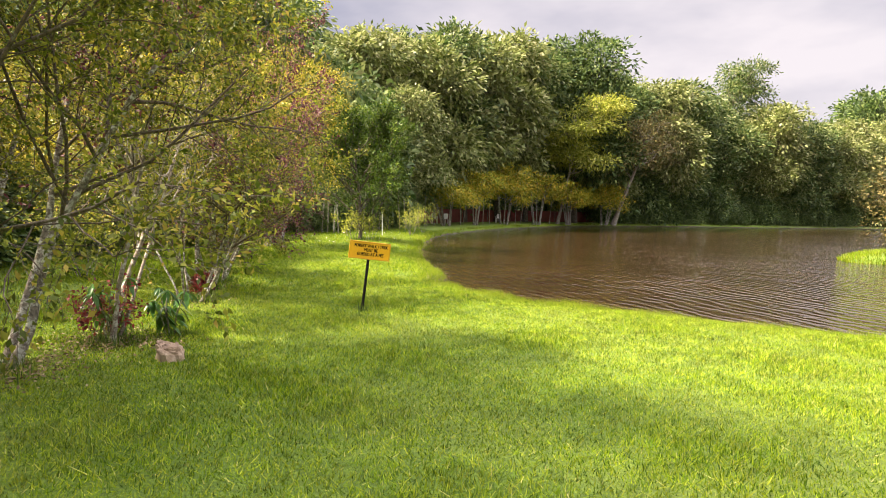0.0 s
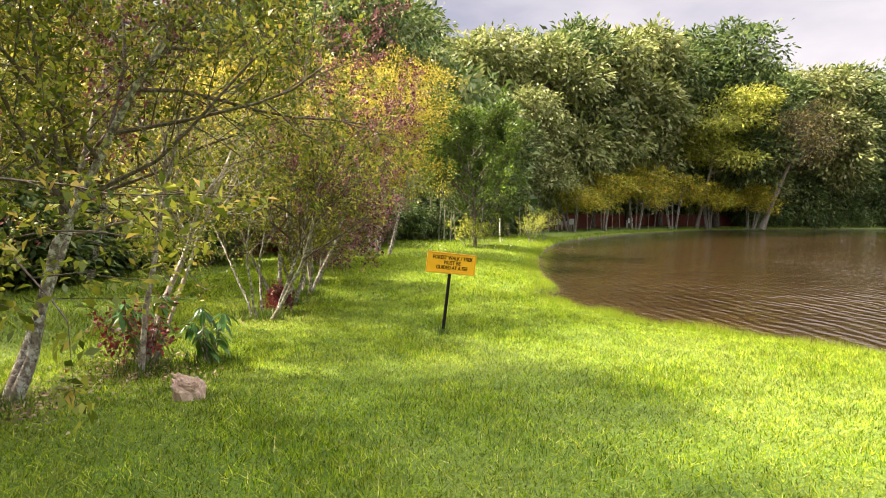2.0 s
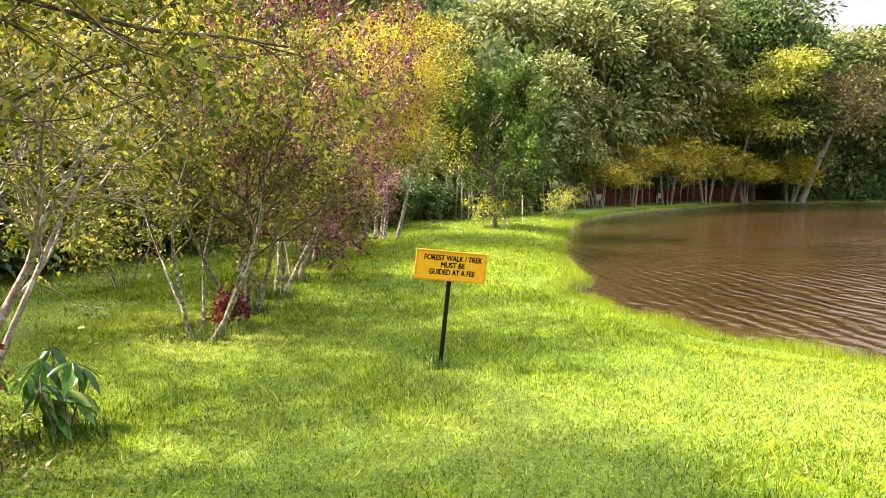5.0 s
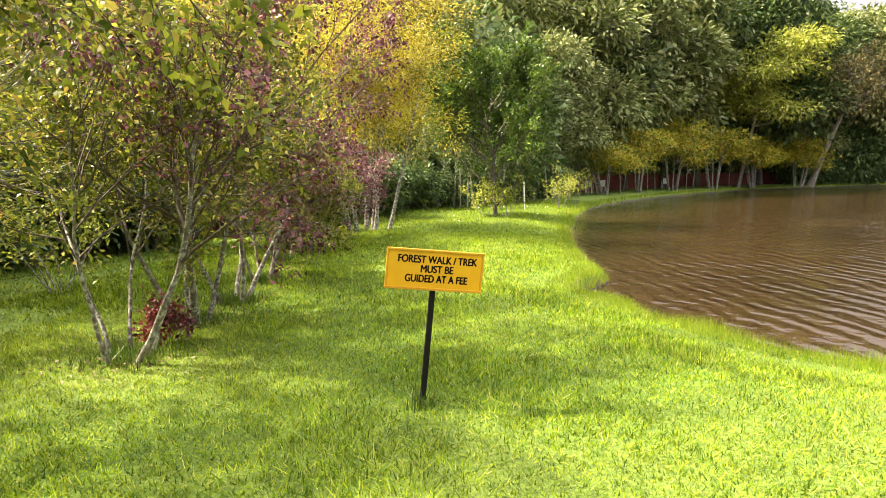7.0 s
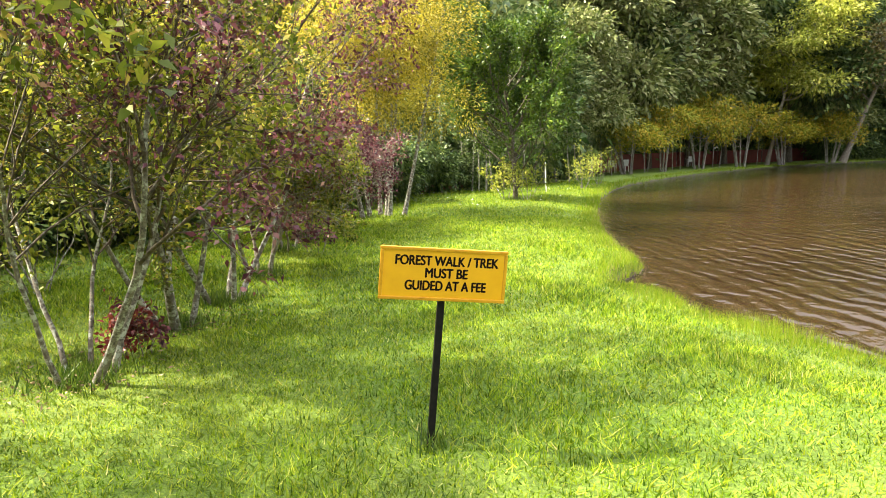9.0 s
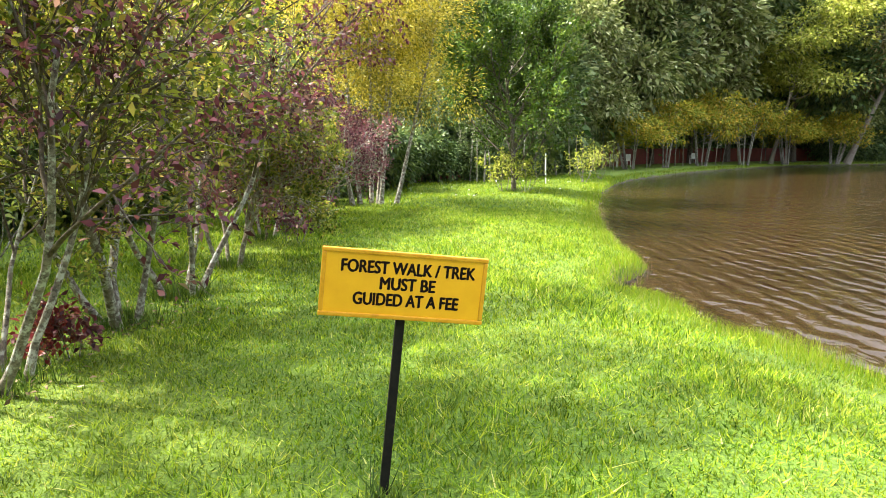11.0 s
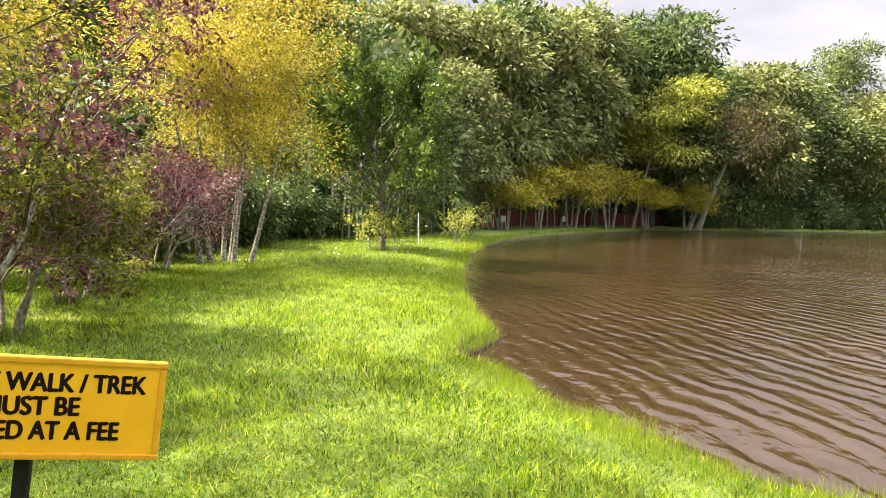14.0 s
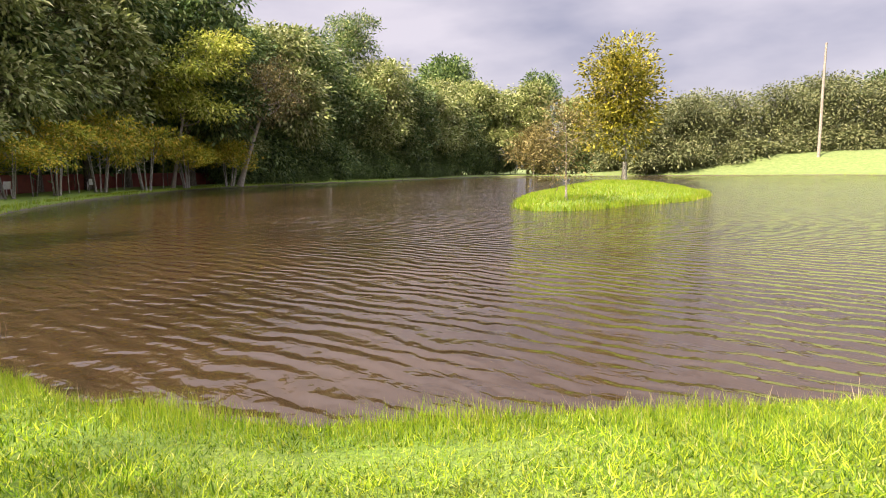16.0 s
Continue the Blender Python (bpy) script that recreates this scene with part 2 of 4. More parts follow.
nt.links.new(ramp(nt, noise_fac(nt, 60, 4), [(0.3, (0.006, 0.004, 0.004)), (0.8, (0.02, 0.009, 0.008))]), p.inputs["Base Color"])
p.inputs["Roughness"].default_value, p.inputs["Specular IOR Level"].default_value = 0.9, 0.1
M_POST, nt, p = material("black_post_paint")
f = noise_fac(nt, 26, 5, 0.7)
nt.links.new(ramp(nt, f, [(0.35, (0.005, 0.005, 0.005)), (0.66, (0.014, 0.011, 0.010)), (0.8, (0.09, 0.06, 0.045))]), p.inputs["Base Color"])
nt.links.new(bump(nt, f, 0.4, 0.004), p.inputs["Normal"])
p.inputs["Roughness"].default_value, p.inputs["Specular IOR Level"].default_value = 0.75, 0.2

M_ROCK, nt, p = material("pink_stone")
f = noise_fac(nt, 7, 6, 0.65, None, 0.6)
nt.links.new(ramp(nt, f, [(0.3, (0.20, 0.13, 0.09)), (0.5, (0.42, 0.30, 0.21)), (0.72, (0.58, 0.46, 0.36))]), p.inputs["Base Color"])
nt.links.new(bump(nt, f, 0.8, 0.03), p.inputs["Normal"])
p.inputs["Roughness"].default_value = 0.85

M_RED_WALL, nt, p = material("red_sheet")
f = noise_fac(nt, 1.6, 5, 0.65)
nt.links.new(ramp(nt, f, [(0.3, (0.09, 0.015, 0.011)), (0.7, (0.19, 0.032, 0.02))]), p.inputs["Base Color"])
p.inputs["Roughness"].default_value = 0.65
M_WHITE, nt, p = material("white_plastic")
nt.links.new(ramp(nt, noise_fac(nt, 8, 4), [(0.3, (0.62, 0.61, 0.58)), (0.7, (0.80, 0.80, 0.78))]), p.inputs["Base Color"])
p.inputs["Roughness"].default_value = 0.5


# ---- mesh helpers ----
rng = np.random.default_rng(7)


def np_mesh(name, verts, faces, mats, smooth=False, index=None):
    """A mesh from arrays: verts (n,3), faces (m,k) with k 3 or 4."""
    me = bpy.data.meshes.new(name)
    verts, faces = np.asarray(verts, np.float32), np.asarray(faces, np.int32)
    k = faces.shape[1]
    me.vertices.add(len(verts))
    me.vertices.foreach_set("co", verts.ravel())
    me.loops.add(faces.size)
    me.loops.foreach_set("vertex_index", faces.ravel())
    me.polygons.add(len(faces))
    me.polygons.foreach_set("loop_start", np.arange(0, faces.size, k, dtype=np.int32))
    for m in mats:
        me.materials.append(m)
    if index is not None:
        me.polygons.foreach_set("material_index", np.asarray(index, np.int32))
    if smooth:
        me.polygons.foreach_set("use_smooth", np.ones(len(faces), bool))
    me.update(calc_edges=True)
    me.validate()
    return me


def empty(name, m=None):
    ob = new(name)
    if m is not None:
        ob.matrix_basis = m
    return ob


def child(name, me, parent, label=""):
    ob = new(name, me)
    ob.parent = parent
    return tagged(ob, label)


def part(name, bm, mat, parent, label=""):
    """A bmesh as one mesh object under a thing or a part."""
    me = bpy.data.meshes.new(name)
    bm.to_mesh(me)
    bm.free()
    me.materials.append(mat)
    return child(name, me, parent, label)


def box(bm, size, centre, bevel=0.0, rot=None):
    r = bmesh.ops.create_cube(bm, size=1)
    m = Matrix.Translation(centre) @ (rot or Matrix()) @ Matrix.Diagonal((*size, 1))
    bmesh.ops.transform(bm, matrix=m, verts=r["verts"])
    if bevel:
        ed = list({e for v in r["verts"] for e in v.link_edges})
        bmesh.ops.bevel(bm, geom=ed, offset=bevel, segments=2, affect="EDGES", profile=0.6)


def unit(v):
    return v / np.maximum(np.linalg.norm(v, axis=-1, keepdims=True), 1e-9)


def tubes(branches, sides_by_radius=((0.03, 8), (0.012, 5), (0.0, 3))):
    """Tapered tubes round polylines: a list of (points (n,3), radii (n,)). Returns verts and quads."""
    vs, fs, base = [], [], 0
    for pts, rad in branches:
        sides = next(s for r, s in sides_by_radius if rad[0] >= r)
        tan = unit(np.gradient(pts, axis=0))
        ref = np.array((0.0, 0.0, 1.0)) if abs(tan[0, 2]) < 0.9 else np.array((1.0, 0.0, 0.0))
        u = unit(np.cross(tan, ref))
        w = np.cross(tan, u)
        a = np.linspace(0, 2 * np.pi, sides, endpoint=False)
        ring = pts[:, None] + rad[:, None, None] * (np.cos(a)[None, :, None] * u[:, None] + np.sin(a)[None, :, None] * w[:, None])
        vs.append(ring.reshape(-1, 3))
        n = len(pts)
        i = np.arange(n - 1)[:, None] * sides
        j = np.arange(sides)[None]
        k = (j + 1) % sides
        fs.append(np.stack([i + j, i + k, i + sides + k, i + sides + j], -1).reshape(-1, 4) + base)
        base += n * sides
    return np.concatenate(vs), np.concatenate(fs)


def leaves(points, tips, length, width, r, fold=0.25):
    """A leaf (folded rhomb) at each point, pointing along tips. Returns verts and quads."""
    n = len(points)
    t = unit(tips)
    s = unit(np.cross(t, unit(r.normal(size=(n, 3)) * 0.7 + np.array((0, 0, 1.0)))))
    nrm = np.cross(s, t)
    length = np.broadcast_to(length, n)[:, None]
    width = np.broadcast_to(width, n)[:, None]
    mid = points + t * length * 0.45
    up = nrm * width * fold
    v = np.stack([points, mid + s * width * 0.5 + up, points + t * length - up * 0.6, mid - s * width * 0.5 + up], 1)
    return v.reshape(-1, 3), np.arange(4 * n).reshape(n, 4)


def smoothstep(x):
    x = np.clip(x, 0, 1)
    return x * x * (3 - 2 * x)


# ---- the plan: pond, island, ground ----
WATER_Z = -0.30
SHORE = [(1.82, 4.55), (2.22, 3.6), (2.6, 2.8), (3.1, 2.05), (3.82, 1.52), (4.55, 1.0), (5.25, 0.42), (5.9, -0.03), (7.5, -1.0),
         (10, -2.4), (14, -4.2), (20, -6), (35, -8), (60, -6), (92, 4), (112, 20), (119, 35), (114, 50), (104, 68), (95, 84),
         (80, 83), (59, 74), (44, 69), (32, 63), (24, 57.5), (18, 51), (11.8, 42.5), (7.8, 35.5), (5, 29.2), (3.2, 22),
         (2.5, 16.8), (2.15, 13.3), (2.02, 11.0), (1.96, 9.2), (1.99, 7.8), (2.02, 6.5), (1.78, 5.8), (1.52, 5.3), (1.6, 4.9)]
ISLE = [(20.6, 15.6), (20.2, 14.0), (22.0, 13.2), (25.5, 13.6), (29, 13.3), (35.5, 15.2), (40, 18), (40.5, 22.5), (36.5, 26),
        (31, 23.5), (25, 19.5)]


def spline(points, step):
    """A closed smooth line through points, with places about step apart where it is near, wider far off."""
    p = np.array(points, float)
    out = []
    n = len(p)
    for i in range(n):
        a, b, c, d = p[i - 1], p[i], p[(i + 1) % n], p[(i + 2) % n]
        near = min(np.hypot(*b), np.hypot(*c))
        k = max(2, int(np.hypot(*(c - b)) / (step * (1 + near * 0.12))))
        for t in np.linspace(0, 1, k, endpoint=False):
            out.append(0.5 * (2 * b + (c - a) * t + (2 * a - 5 * b + 4 * c - d) * t * t + (3 * b - a - 3 * c + d) * t ** 3))
    return np.array(out)


def signed(q, line):
    """How far each place of q lies outside a closed line (negative inside)."""
    q = np.asarray(q, float)
    out = np.empty(len(q))
    a, b = line, np.roll(line, -1, 0)
    ab = b - a
    l2 = (ab ** 2).sum(1)
    for s in range(0, len(q), 20000):
        c = q[s:s + 20000]
        t = np.clip(((c[:, None] - a) * ab).sum(2) / l2, 0, 1)
        d = np.linalg.norm(c[:, None] - a - t[..., None] * ab, axis=2).min(1)
        cross = ((a[:, 1] > c[:, None, 1]) != (b[:, 1] > c[:, None, 1])) & \
            (c[:, None, 0] < ab[:, 0] * (c[:, None, 1] - a[:, 1]) / np.where(ab[:, 1] == 0, 1e-9, ab[:, 1]) + a[:, 0])
        out[s:s + 20000] = np.where(cross.sum(1) % 2 == 1, -d, d)
    return out


shore = spline(SHORE, 0.16)
wob = np.array([noise.noise(Vector((x * 1.3, y * 1.3, 0.0))) for x, y in shore])
wob2 = np.array([noise.noise(Vector((x * 1.3, y * 1.3, 9.0))) for x, y in shore])
shore = shore + np.stack([wob, wob2], 1) * 0.10
isle = spline(ISLE, 0.3)


def ground_z(q, d):
    """Lawn height at places q that lie d outside the pond's edge."""
    z = np.where(d < 0, np.maximum(WATER_Z - 0.06 + d * 0.5, -1.2), 0)
    lip = WATER_Z + 0.02 + 0.13 * smoothstep(d / 0.12) + 0.15 * smoothstep(d / 1.6)
    z = np.where(d >= 0, lip, z)
    far = smoothstep((q[:, 0] - 78) / 30) * smoothstep((82 - q[:, 1]) / 30)
    return z + far * 4.0 * smoothstep((d - 1) / 15) + (d > 0.5) * 0.02 * np.sin(q[:, 0] * 1.1 + 1) * np.sin(q[:, 1] * 0.8)


def ground_sheet():
    from mathutils.geometry import delaunay_2d_cdt
    tang = np.roll(shore, -1, 0) - np.roll(shore, 1, 0)
    nrm = unit(np.stack([tang[:, 1], -tang[:, 0]], 1))
    if signed(shore[:1] + nrm[:1] * 0.05, shore)[0] < 0:
        nrm = -nrm
    pts = [shore]
    for off in (-1.6, -0.4, 0.05, 0.12, 0.35, 0.8, 1.6, 4.0, 7.5, 12.0, 17.0):
        ring = shore + nrm * off
        keep = np.abs(signed(ring, shore)) > abs(off) * 0.85
        pts.append(ring[keep])
    gx, gy = np.meshgrid(np.arange(-14, 12, 0.9), np.arange(-14, 32, 0.9))
    grid = np.stack([gx.ravel(), gy.ravel()], 1) + rng.uniform(-0.2, 0.2, (gx.size, 2))
    pts.append(grid[signed(grid, shore) > 1.9])
    gx, gy = np.meshgrid(np.arange(-60, 230, 9.0), np.arange(-60, 200, 9.0))
    grid = np.stack([gx.ravel(), gy.ravel()], 1)
    pts.append(grid[np.abs(signed(grid, shore)) > 4])
    a = np.linspace(0, 2 * np.pi, 48, endpoint=False)
    for r in (320, 800, 2500):
        pts.append(np.stack([np.cos(a) * r, np.sin(a) * r], 1))
    allp = np.concatenate(pts)
    n = len(shore)
    edges = [(i, (i + 1) % n) for i in range(n)]
    vs, _, fs, *_ = delaunay_2d_cdt([Vector(v) for v in allp], edges, [], 0, 1e-5)
    q = np.array([tuple(v) for v in vs])
    d = signed(q, shore)
    z = ground_z(q, d)
    verts = np.column_stack([q, z])
    f = np.array(fs)
    mid = d[f].mean(1)
    me = np_mesh("ground", verts, f, [M_GROUND, M_MUD, M_PASTURE], True, np.where(mid < 0.06, 1, np.where(q[f].mean(1)[:, 0] > 60, 2, 0)))
    return tagged(new("ground", me), "mown green lawn sloping to the pond", "lawn", kind="structure")


ground_sheet()
bm = bmesh.new()
for v in ((-5, -20), (150, -20), (150, 110), (-5, 110)):
    bm.verts.new((*v, WATER_Z))
bm.faces.new(bm.verts)
me = bpy.data.meshes.new("water")
bm.to_mesh(me)
bm.free()
me.materials.append(M_WATER)
tagged(new("water", me), "rippled muddy brown pond water", "pond", kind="structure")


def isle_z(q):
    d = -signed(q, isle)
    mound = 0.45 * np.exp(-((q[:, 0] - 36) ** 2 + (q[:, 1] - 22) ** 2) / 90)
    return np.where(d > 0, WATER_Z + 0.1 * smoothstep(d / 0.1) + 0.22 * smoothstep(d / 1.5) + mound * smoothstep(d / 4), WATER_Z - 0.3)


def island():
    from mathutils.geometry import delaunay_2d_cdt
    c = isle.mean(0)
    pts = [c + (isle - c) * k for k in (1.0, 0.995, 0.97, 0.9, 0.75, 0.55, 0.35, 0.15)]
    low = c + (isle - c) * 1.004
    allp = np.concatenate([low, *pts])
    n = len(isle)
    vs, _, fs, *_ = delaunay_2d_cdt([Vector(v) for v in allp], [(i, (i + 1) % n) for i in range(n)], [], 1, 1e-5)
    q = np.array([tuple(v) for v in vs])
    me = np_mesh("island", np.column_stack([q, isle_z(q)]), np.array(fs), [M_GROUND], True)
    return tagged(new("island", me), "small grassy island in the pond", "island", kind="structure")


island()


# ---- grass ----
def blades(q, z, height, width, r, lean=0.45):
    n = len(q)
    a = r.uniform(0, 2 * np.pi, n)
    h = height * r.uniform(0.55, 1.25, n)
    la = r.uniform(0, 2 * np.pi, n)
    ln = np.abs(r.normal(0, lean, n)) * h
    side = np.stack([np.cos(a), np.sin(a), np.zeros(n)], 1) * (width * r.uniform(0.6, 1.3, n))[:, None] * 0.5
    base = np.column_stack([q, z - 0.005])
    tip = base + np.stack([np.cos(la) * ln, np.sin(la) * ln, h], 1)
    v = np.stack([base - side, base + side, tip], 1).reshape(-1, 3)
    return v, np.arange(3 * n).reshape(n, 3)


def scatter(x0, x1, y0, y1, per_m2, r, clump=0.0):
    n = int((x1 - x0) * (y1 - y0) * per_m2)
    return np.stack([r.uniform(x0, x1, n), r.uniform(y0, y1, n)], 1)


def lawn():
    r = np.random.default_rng(3)
    vs, fs, base = [], [], 0
    for x0, x1, y0, y1, dens, h, w in ((-4.2, 7.5, -8.2, 2.6, 3600, 0.046, 0.0095), (-5.5, 3.0, 2.6, 12, 1500, 0.065, 0.014),
                                       (-7, 5, 12, 30, 420, 0.075, 0.018), (-9, -4.2, -6, 12, 500, 0.07, 0.014),
                                       (-3, 12, -14, -8.2, 300, 0.07, 0.012), (7.5, 13, -9, -1, 500, 0.07, 0.014)):
        q = scatter(x0, x1, y0, y1, dens, r)
        d = signed(q, shore)
        q, d = q[d > 0.03], d[d > 0.03]
        patch = 0.75 + 0.5 * np.sin(q[:, 0] * 2.3 + np.sin(q[:, 1] * 1.7)) * np.sin(q[:, 1] * 1.9 + q[:, 0])
        v, f = blades(q, ground_z(q, d), h * np.clip(patch, 0.7, 1.3), w, r, 1.15)
        vs.append(v), fs.append(f + base)
        base += len(v)
    me = np_mesh("grass", np.concatenate(vs), np.concatenate(fs), [M_LAWN])
    tagged(new("grass", me), "short bright green lawn grass", "grass", kind="stuff")


def foot_tufts():
    """Longer uncut grass round the feet of the small trees."""
    r = np.random.default_rng(5)
    feet = np.array([(-3.15, -3.2), (-2.58, -2.1), (-2.1, -1.75), (-2.55, 0.9), (-2.66, 2.25), (-2.7, 3.2), (-2.9, 4.6), (-3.4, 6.7), (-3.7, 8.4), (-3.9, 10.6), (0.0, 17.3), (0.0, 0.0)])
    i = r.choice(len(feet), 5200, p=np.array((8, 8, 5, 12, 12, 12, 10, 10, 8, 8, 6, 1)) / 100)
    q = feet[i] + r.normal(0, 0.16, (len(i), 2)) * np.where(i == len(feet) - 1, 0.3, 1.0)[:, None]
    v, f = blades(q, ground_z(q, signed(q, shore)), 0.13, 0.011, r, 0.6)
    tagged(new("grass_tufts", np_mesh("grass_tufts", v, f, [M_FRESH])), "longer dark green grass tufts round the tree feet", "grass", kind="stuff")


def along(line, x0, x1, y0, y1, per_m, spread, r):
    a, b = line, np.roll(line, -1, 0)
    mid = (a + b) / 2
    seg = np.linalg.norm(b - a, axis=1)
    ok = (mid[:, 0] > x0) & (mid[:, 0] < x1) & (mid[:, 1] > y0) & (mid[:, 1] < y1)
    idx = np.repeat(np.nonzero(ok)[0], np.maximum(1, (seg[ok] * per_m).astype(int)))
    t = r.uniform(0, 1, len(idx))[:, None]
    return a[idx] * (1 - t) + b[idx] * t + r.normal(0, spread, (len(idx), 2))


def shore_grass():
    r = np.random.default_rng(4)
    vs, fs, base = [], [], 0
    for args, h, w in (((-5, 12, -6, 5.2, 3000, 0.33), 0.14, 0.0048), ((-5, 6, 5.2, 14, 1100, 0.24), 0.15, 0.008),
                       ((-5, 40, 14, 70, 170, 0.45), 0.22, 0.03), ((30, 140, -10, 100, 25, 0.8), 0.3, 0.09)):
        q = along(shore, *args, r)
        d = signed(q, shore)
        q, d = q[d > -0.03], d[d > -0.03]
        fade = np.clip(1.1 - d * 0.9, 0.35, 1) * (0.8 + 0.45 * np.sin(q[:, 0] * 3.1) * np.sin(q[:, 1] * 2.7 + 1))
        v, f = blades(q, ground_z(q, np.maximum(d, 0.02)), h * fade, w, r, 0.4)
        vs.append(v), fs.append(f + base)
        base += len(v)
    me = np_mesh("shore_grass", np.concatenate(vs), np.concatenate(fs), [M_REED])
    tagged(new("shore_grass", me), "taller yellow-green grass along the pond edge", "grass", kind="stuff")
    q = along(shore, -5, 9, -3, 16, 90, 0.07, r)
    d = signed(q, shore)
    v, f = blades(q, ground_z(q, np.maximum(d, 0.01)) - 0.05, 0.2, 0.006, r, 0.35)
    me = np_mesh("dry_reeds", v, f, [M_LITTER])
    tagged(new("dry_reeds", me), "dry brown stalks at the water's edge", "reeds", kind="stuff")
    q = scatter(19, 42, 12, 27, 150, r)
    q = q[signed(q, isle) < -0.02]
    v1, f1 = blades(q, isle_z(q), 0.11, 0.035, r, 0.5)
    q = along(isle, 0, 60, 0, 40, 130, 0.12, r)
    v2, f2 = blades(q, np.maximum(isle_z(q), WATER_Z), 0.2, 0.03, r, 0.3)
    me = np_mesh("island_grass", np.concatenate([v1, v2]), np.concatenate([f1, f2 + len(v1)]), [M_REED])
    tagged(new("island_grass", me), "bright tall grass covering the island", "grass", kind="stuff")


lawn()
foot_tufts()
shore_grass()


# ---- trees ----
def branch_line(r, start, way, length, r0, r1, n, wobble, lift):
    pts = [np.array(start, float)]
    d = np.array(way, float)
    for _ in range(n):
        d = unit(d + r.normal(0, wobble, 3) + np.array((0, 0, lift)))
        pts.append(pts[-1] + d * length / n)
    return np.array(pts), np.linspace(r0, r1, n + 1), d


def fork(r, way, angle):
    side = unit(np.cross(way, r.normal(size=3)))
    return unit(way * math.cos(angle) + side * math.sin(angle))


def grow(r, start, way, length, radius, spec, level, out, twigs):
    """Branches into out, and the twigs that bear leaves into twigs."""
    s = spec[level]
    pts, rad, d = branch_line(r, start, way, length * r.uniform(0.8, 1.2), radius, radius * s.get("taper", 0.45), s.get("n", 6), s["wobble"], s["lift"])
    out.append((pts, rad))
    if level + 1 == len(spec):
        twigs.append(pts)
        return
    nxt = spec[level + 1]
    count = s["kids"]
    for i in range(count):
        t = s.get("from", 0.3) + (1 - s.get("from", 0.3)) * (i + r.uniform(0, 1)) / count
        k = min(t, 0.999) * (len(pts) - 1)
        j = int(k)
        at = pts[j] + (pts[j + 1] - pts[j]) * (k - j)
        rr = (rad[j] + (rad[j + 1] - rad[j]) * (k - j)) * 0.7
        tan = unit(pts[j + 1] - pts[j])
        grow(r, at, fork(r, tan, radians(r.uniform(*s["angle"]))), length * s["ratio"] * (1.15 - 0.4 * t), min(rr, nxt.get("rmax", 1)), spec, level + 1, out, twigs)


def twig_leaves(r, twigs, per, size, ratio=0.5, droop=0.2, spread=0.03):
    p, t = [], []
    for pts in twigs:
        k = r.uniform(0.15, 1, per) * (len(pts) - 1)
        j = np.minimum(k.astype(int), len(pts) - 2)
        f = (k - j)[:, None]
        at = pts[j] * (1 - f) + pts[j + 1] * f
        tan = unit(pts[j + 1] - pts[j])
        p.append(at + r.normal(0, spread, (per, 3)))
        t.append(unit(tan * 0.7 + r.normal(0, 0.75, (per, 3)) - np.array((0, 0, droop))))
    p, t = np.concatenate(p), np.concatenate(t)
    L = size * r.uniform(0.6, 1.3, len(p))
    return leaves(p, t, L, L * ratio, r)


def small_tree(name, label, seed, stems, spec, leaf_sets, bark_mat, m, radius=0.045, length=1.6, lean=0.35, foot=0.12, aim=(0, 0)):
    """A tree of several stems from one foot. leaf_sets: (part name, material, leaves a twig, size, share of the twigs, droop)."""
    r = np.random.default_rng(seed)
    root = tagged(empty(name, m), label, "tree")
    stem_lines, branch_lines, twigs = [], [], []
    for i in range(stems):
        a = 2 * np.pi * (i + r.uniform(0, 0.8)) / stems
        start = np.array((math.cos(a) * foot, math.sin(a) * foot, -0.06)) * (1 if stems > 1 else 0.01)
        start[2] = -0.06
        way = unit(np.array((math.cos(a) * lean * r.uniform(0.4, 1.3) + aim[0], math.sin(a) * lean * r.uniform(0.4, 1.3) + aim[1], 1.0)))
        out = []
        grow(r, start, way, length * r.uniform(0.8, 1.2), radius * r.uniform(0.65, 1.15), spec, 0, out, twigs)
        out[0][1][0] *= 1.25
        stem_lines.append(out[0])
        branch_lines += out[1:]
    for line in stem_lines:
        v, f = tubes([line])
        child("trunk", np_mesh("trunk", v, f, [bark_mat], True), root)
    v, f = tubes(branch_lines)
    tagged(child("brushwood", np_mesh("brushwood", v, f, [M_TWIG if bark_mat is M_BARK else bark_mat], True), root, "thin bare twigs"), kind="stuff")
    order = r.permutation(len(twigs))
    if len(leaf_sets) > 1:      # colours keep to their own side of the crown
        order = np.argsort([t[-1][0] * math.cos(seed) + t[-1][1] * math.sin(seed) + r.normal(0, 0.25) for t in twigs])
    at = 0
    for pname, mat, per, size, share, droop in leaf_sets:
        k = int(round(len(twigs) * share))
        sel = [twigs[i] for i in order[at:at + k]]
        at += k
        if sel:
            v, f = twig_leaves(r, sel, per, size, 0.5, droop, size * 0.6)
            child(pname, np_mesh(pname, v, f, [mat]), root)
    return root


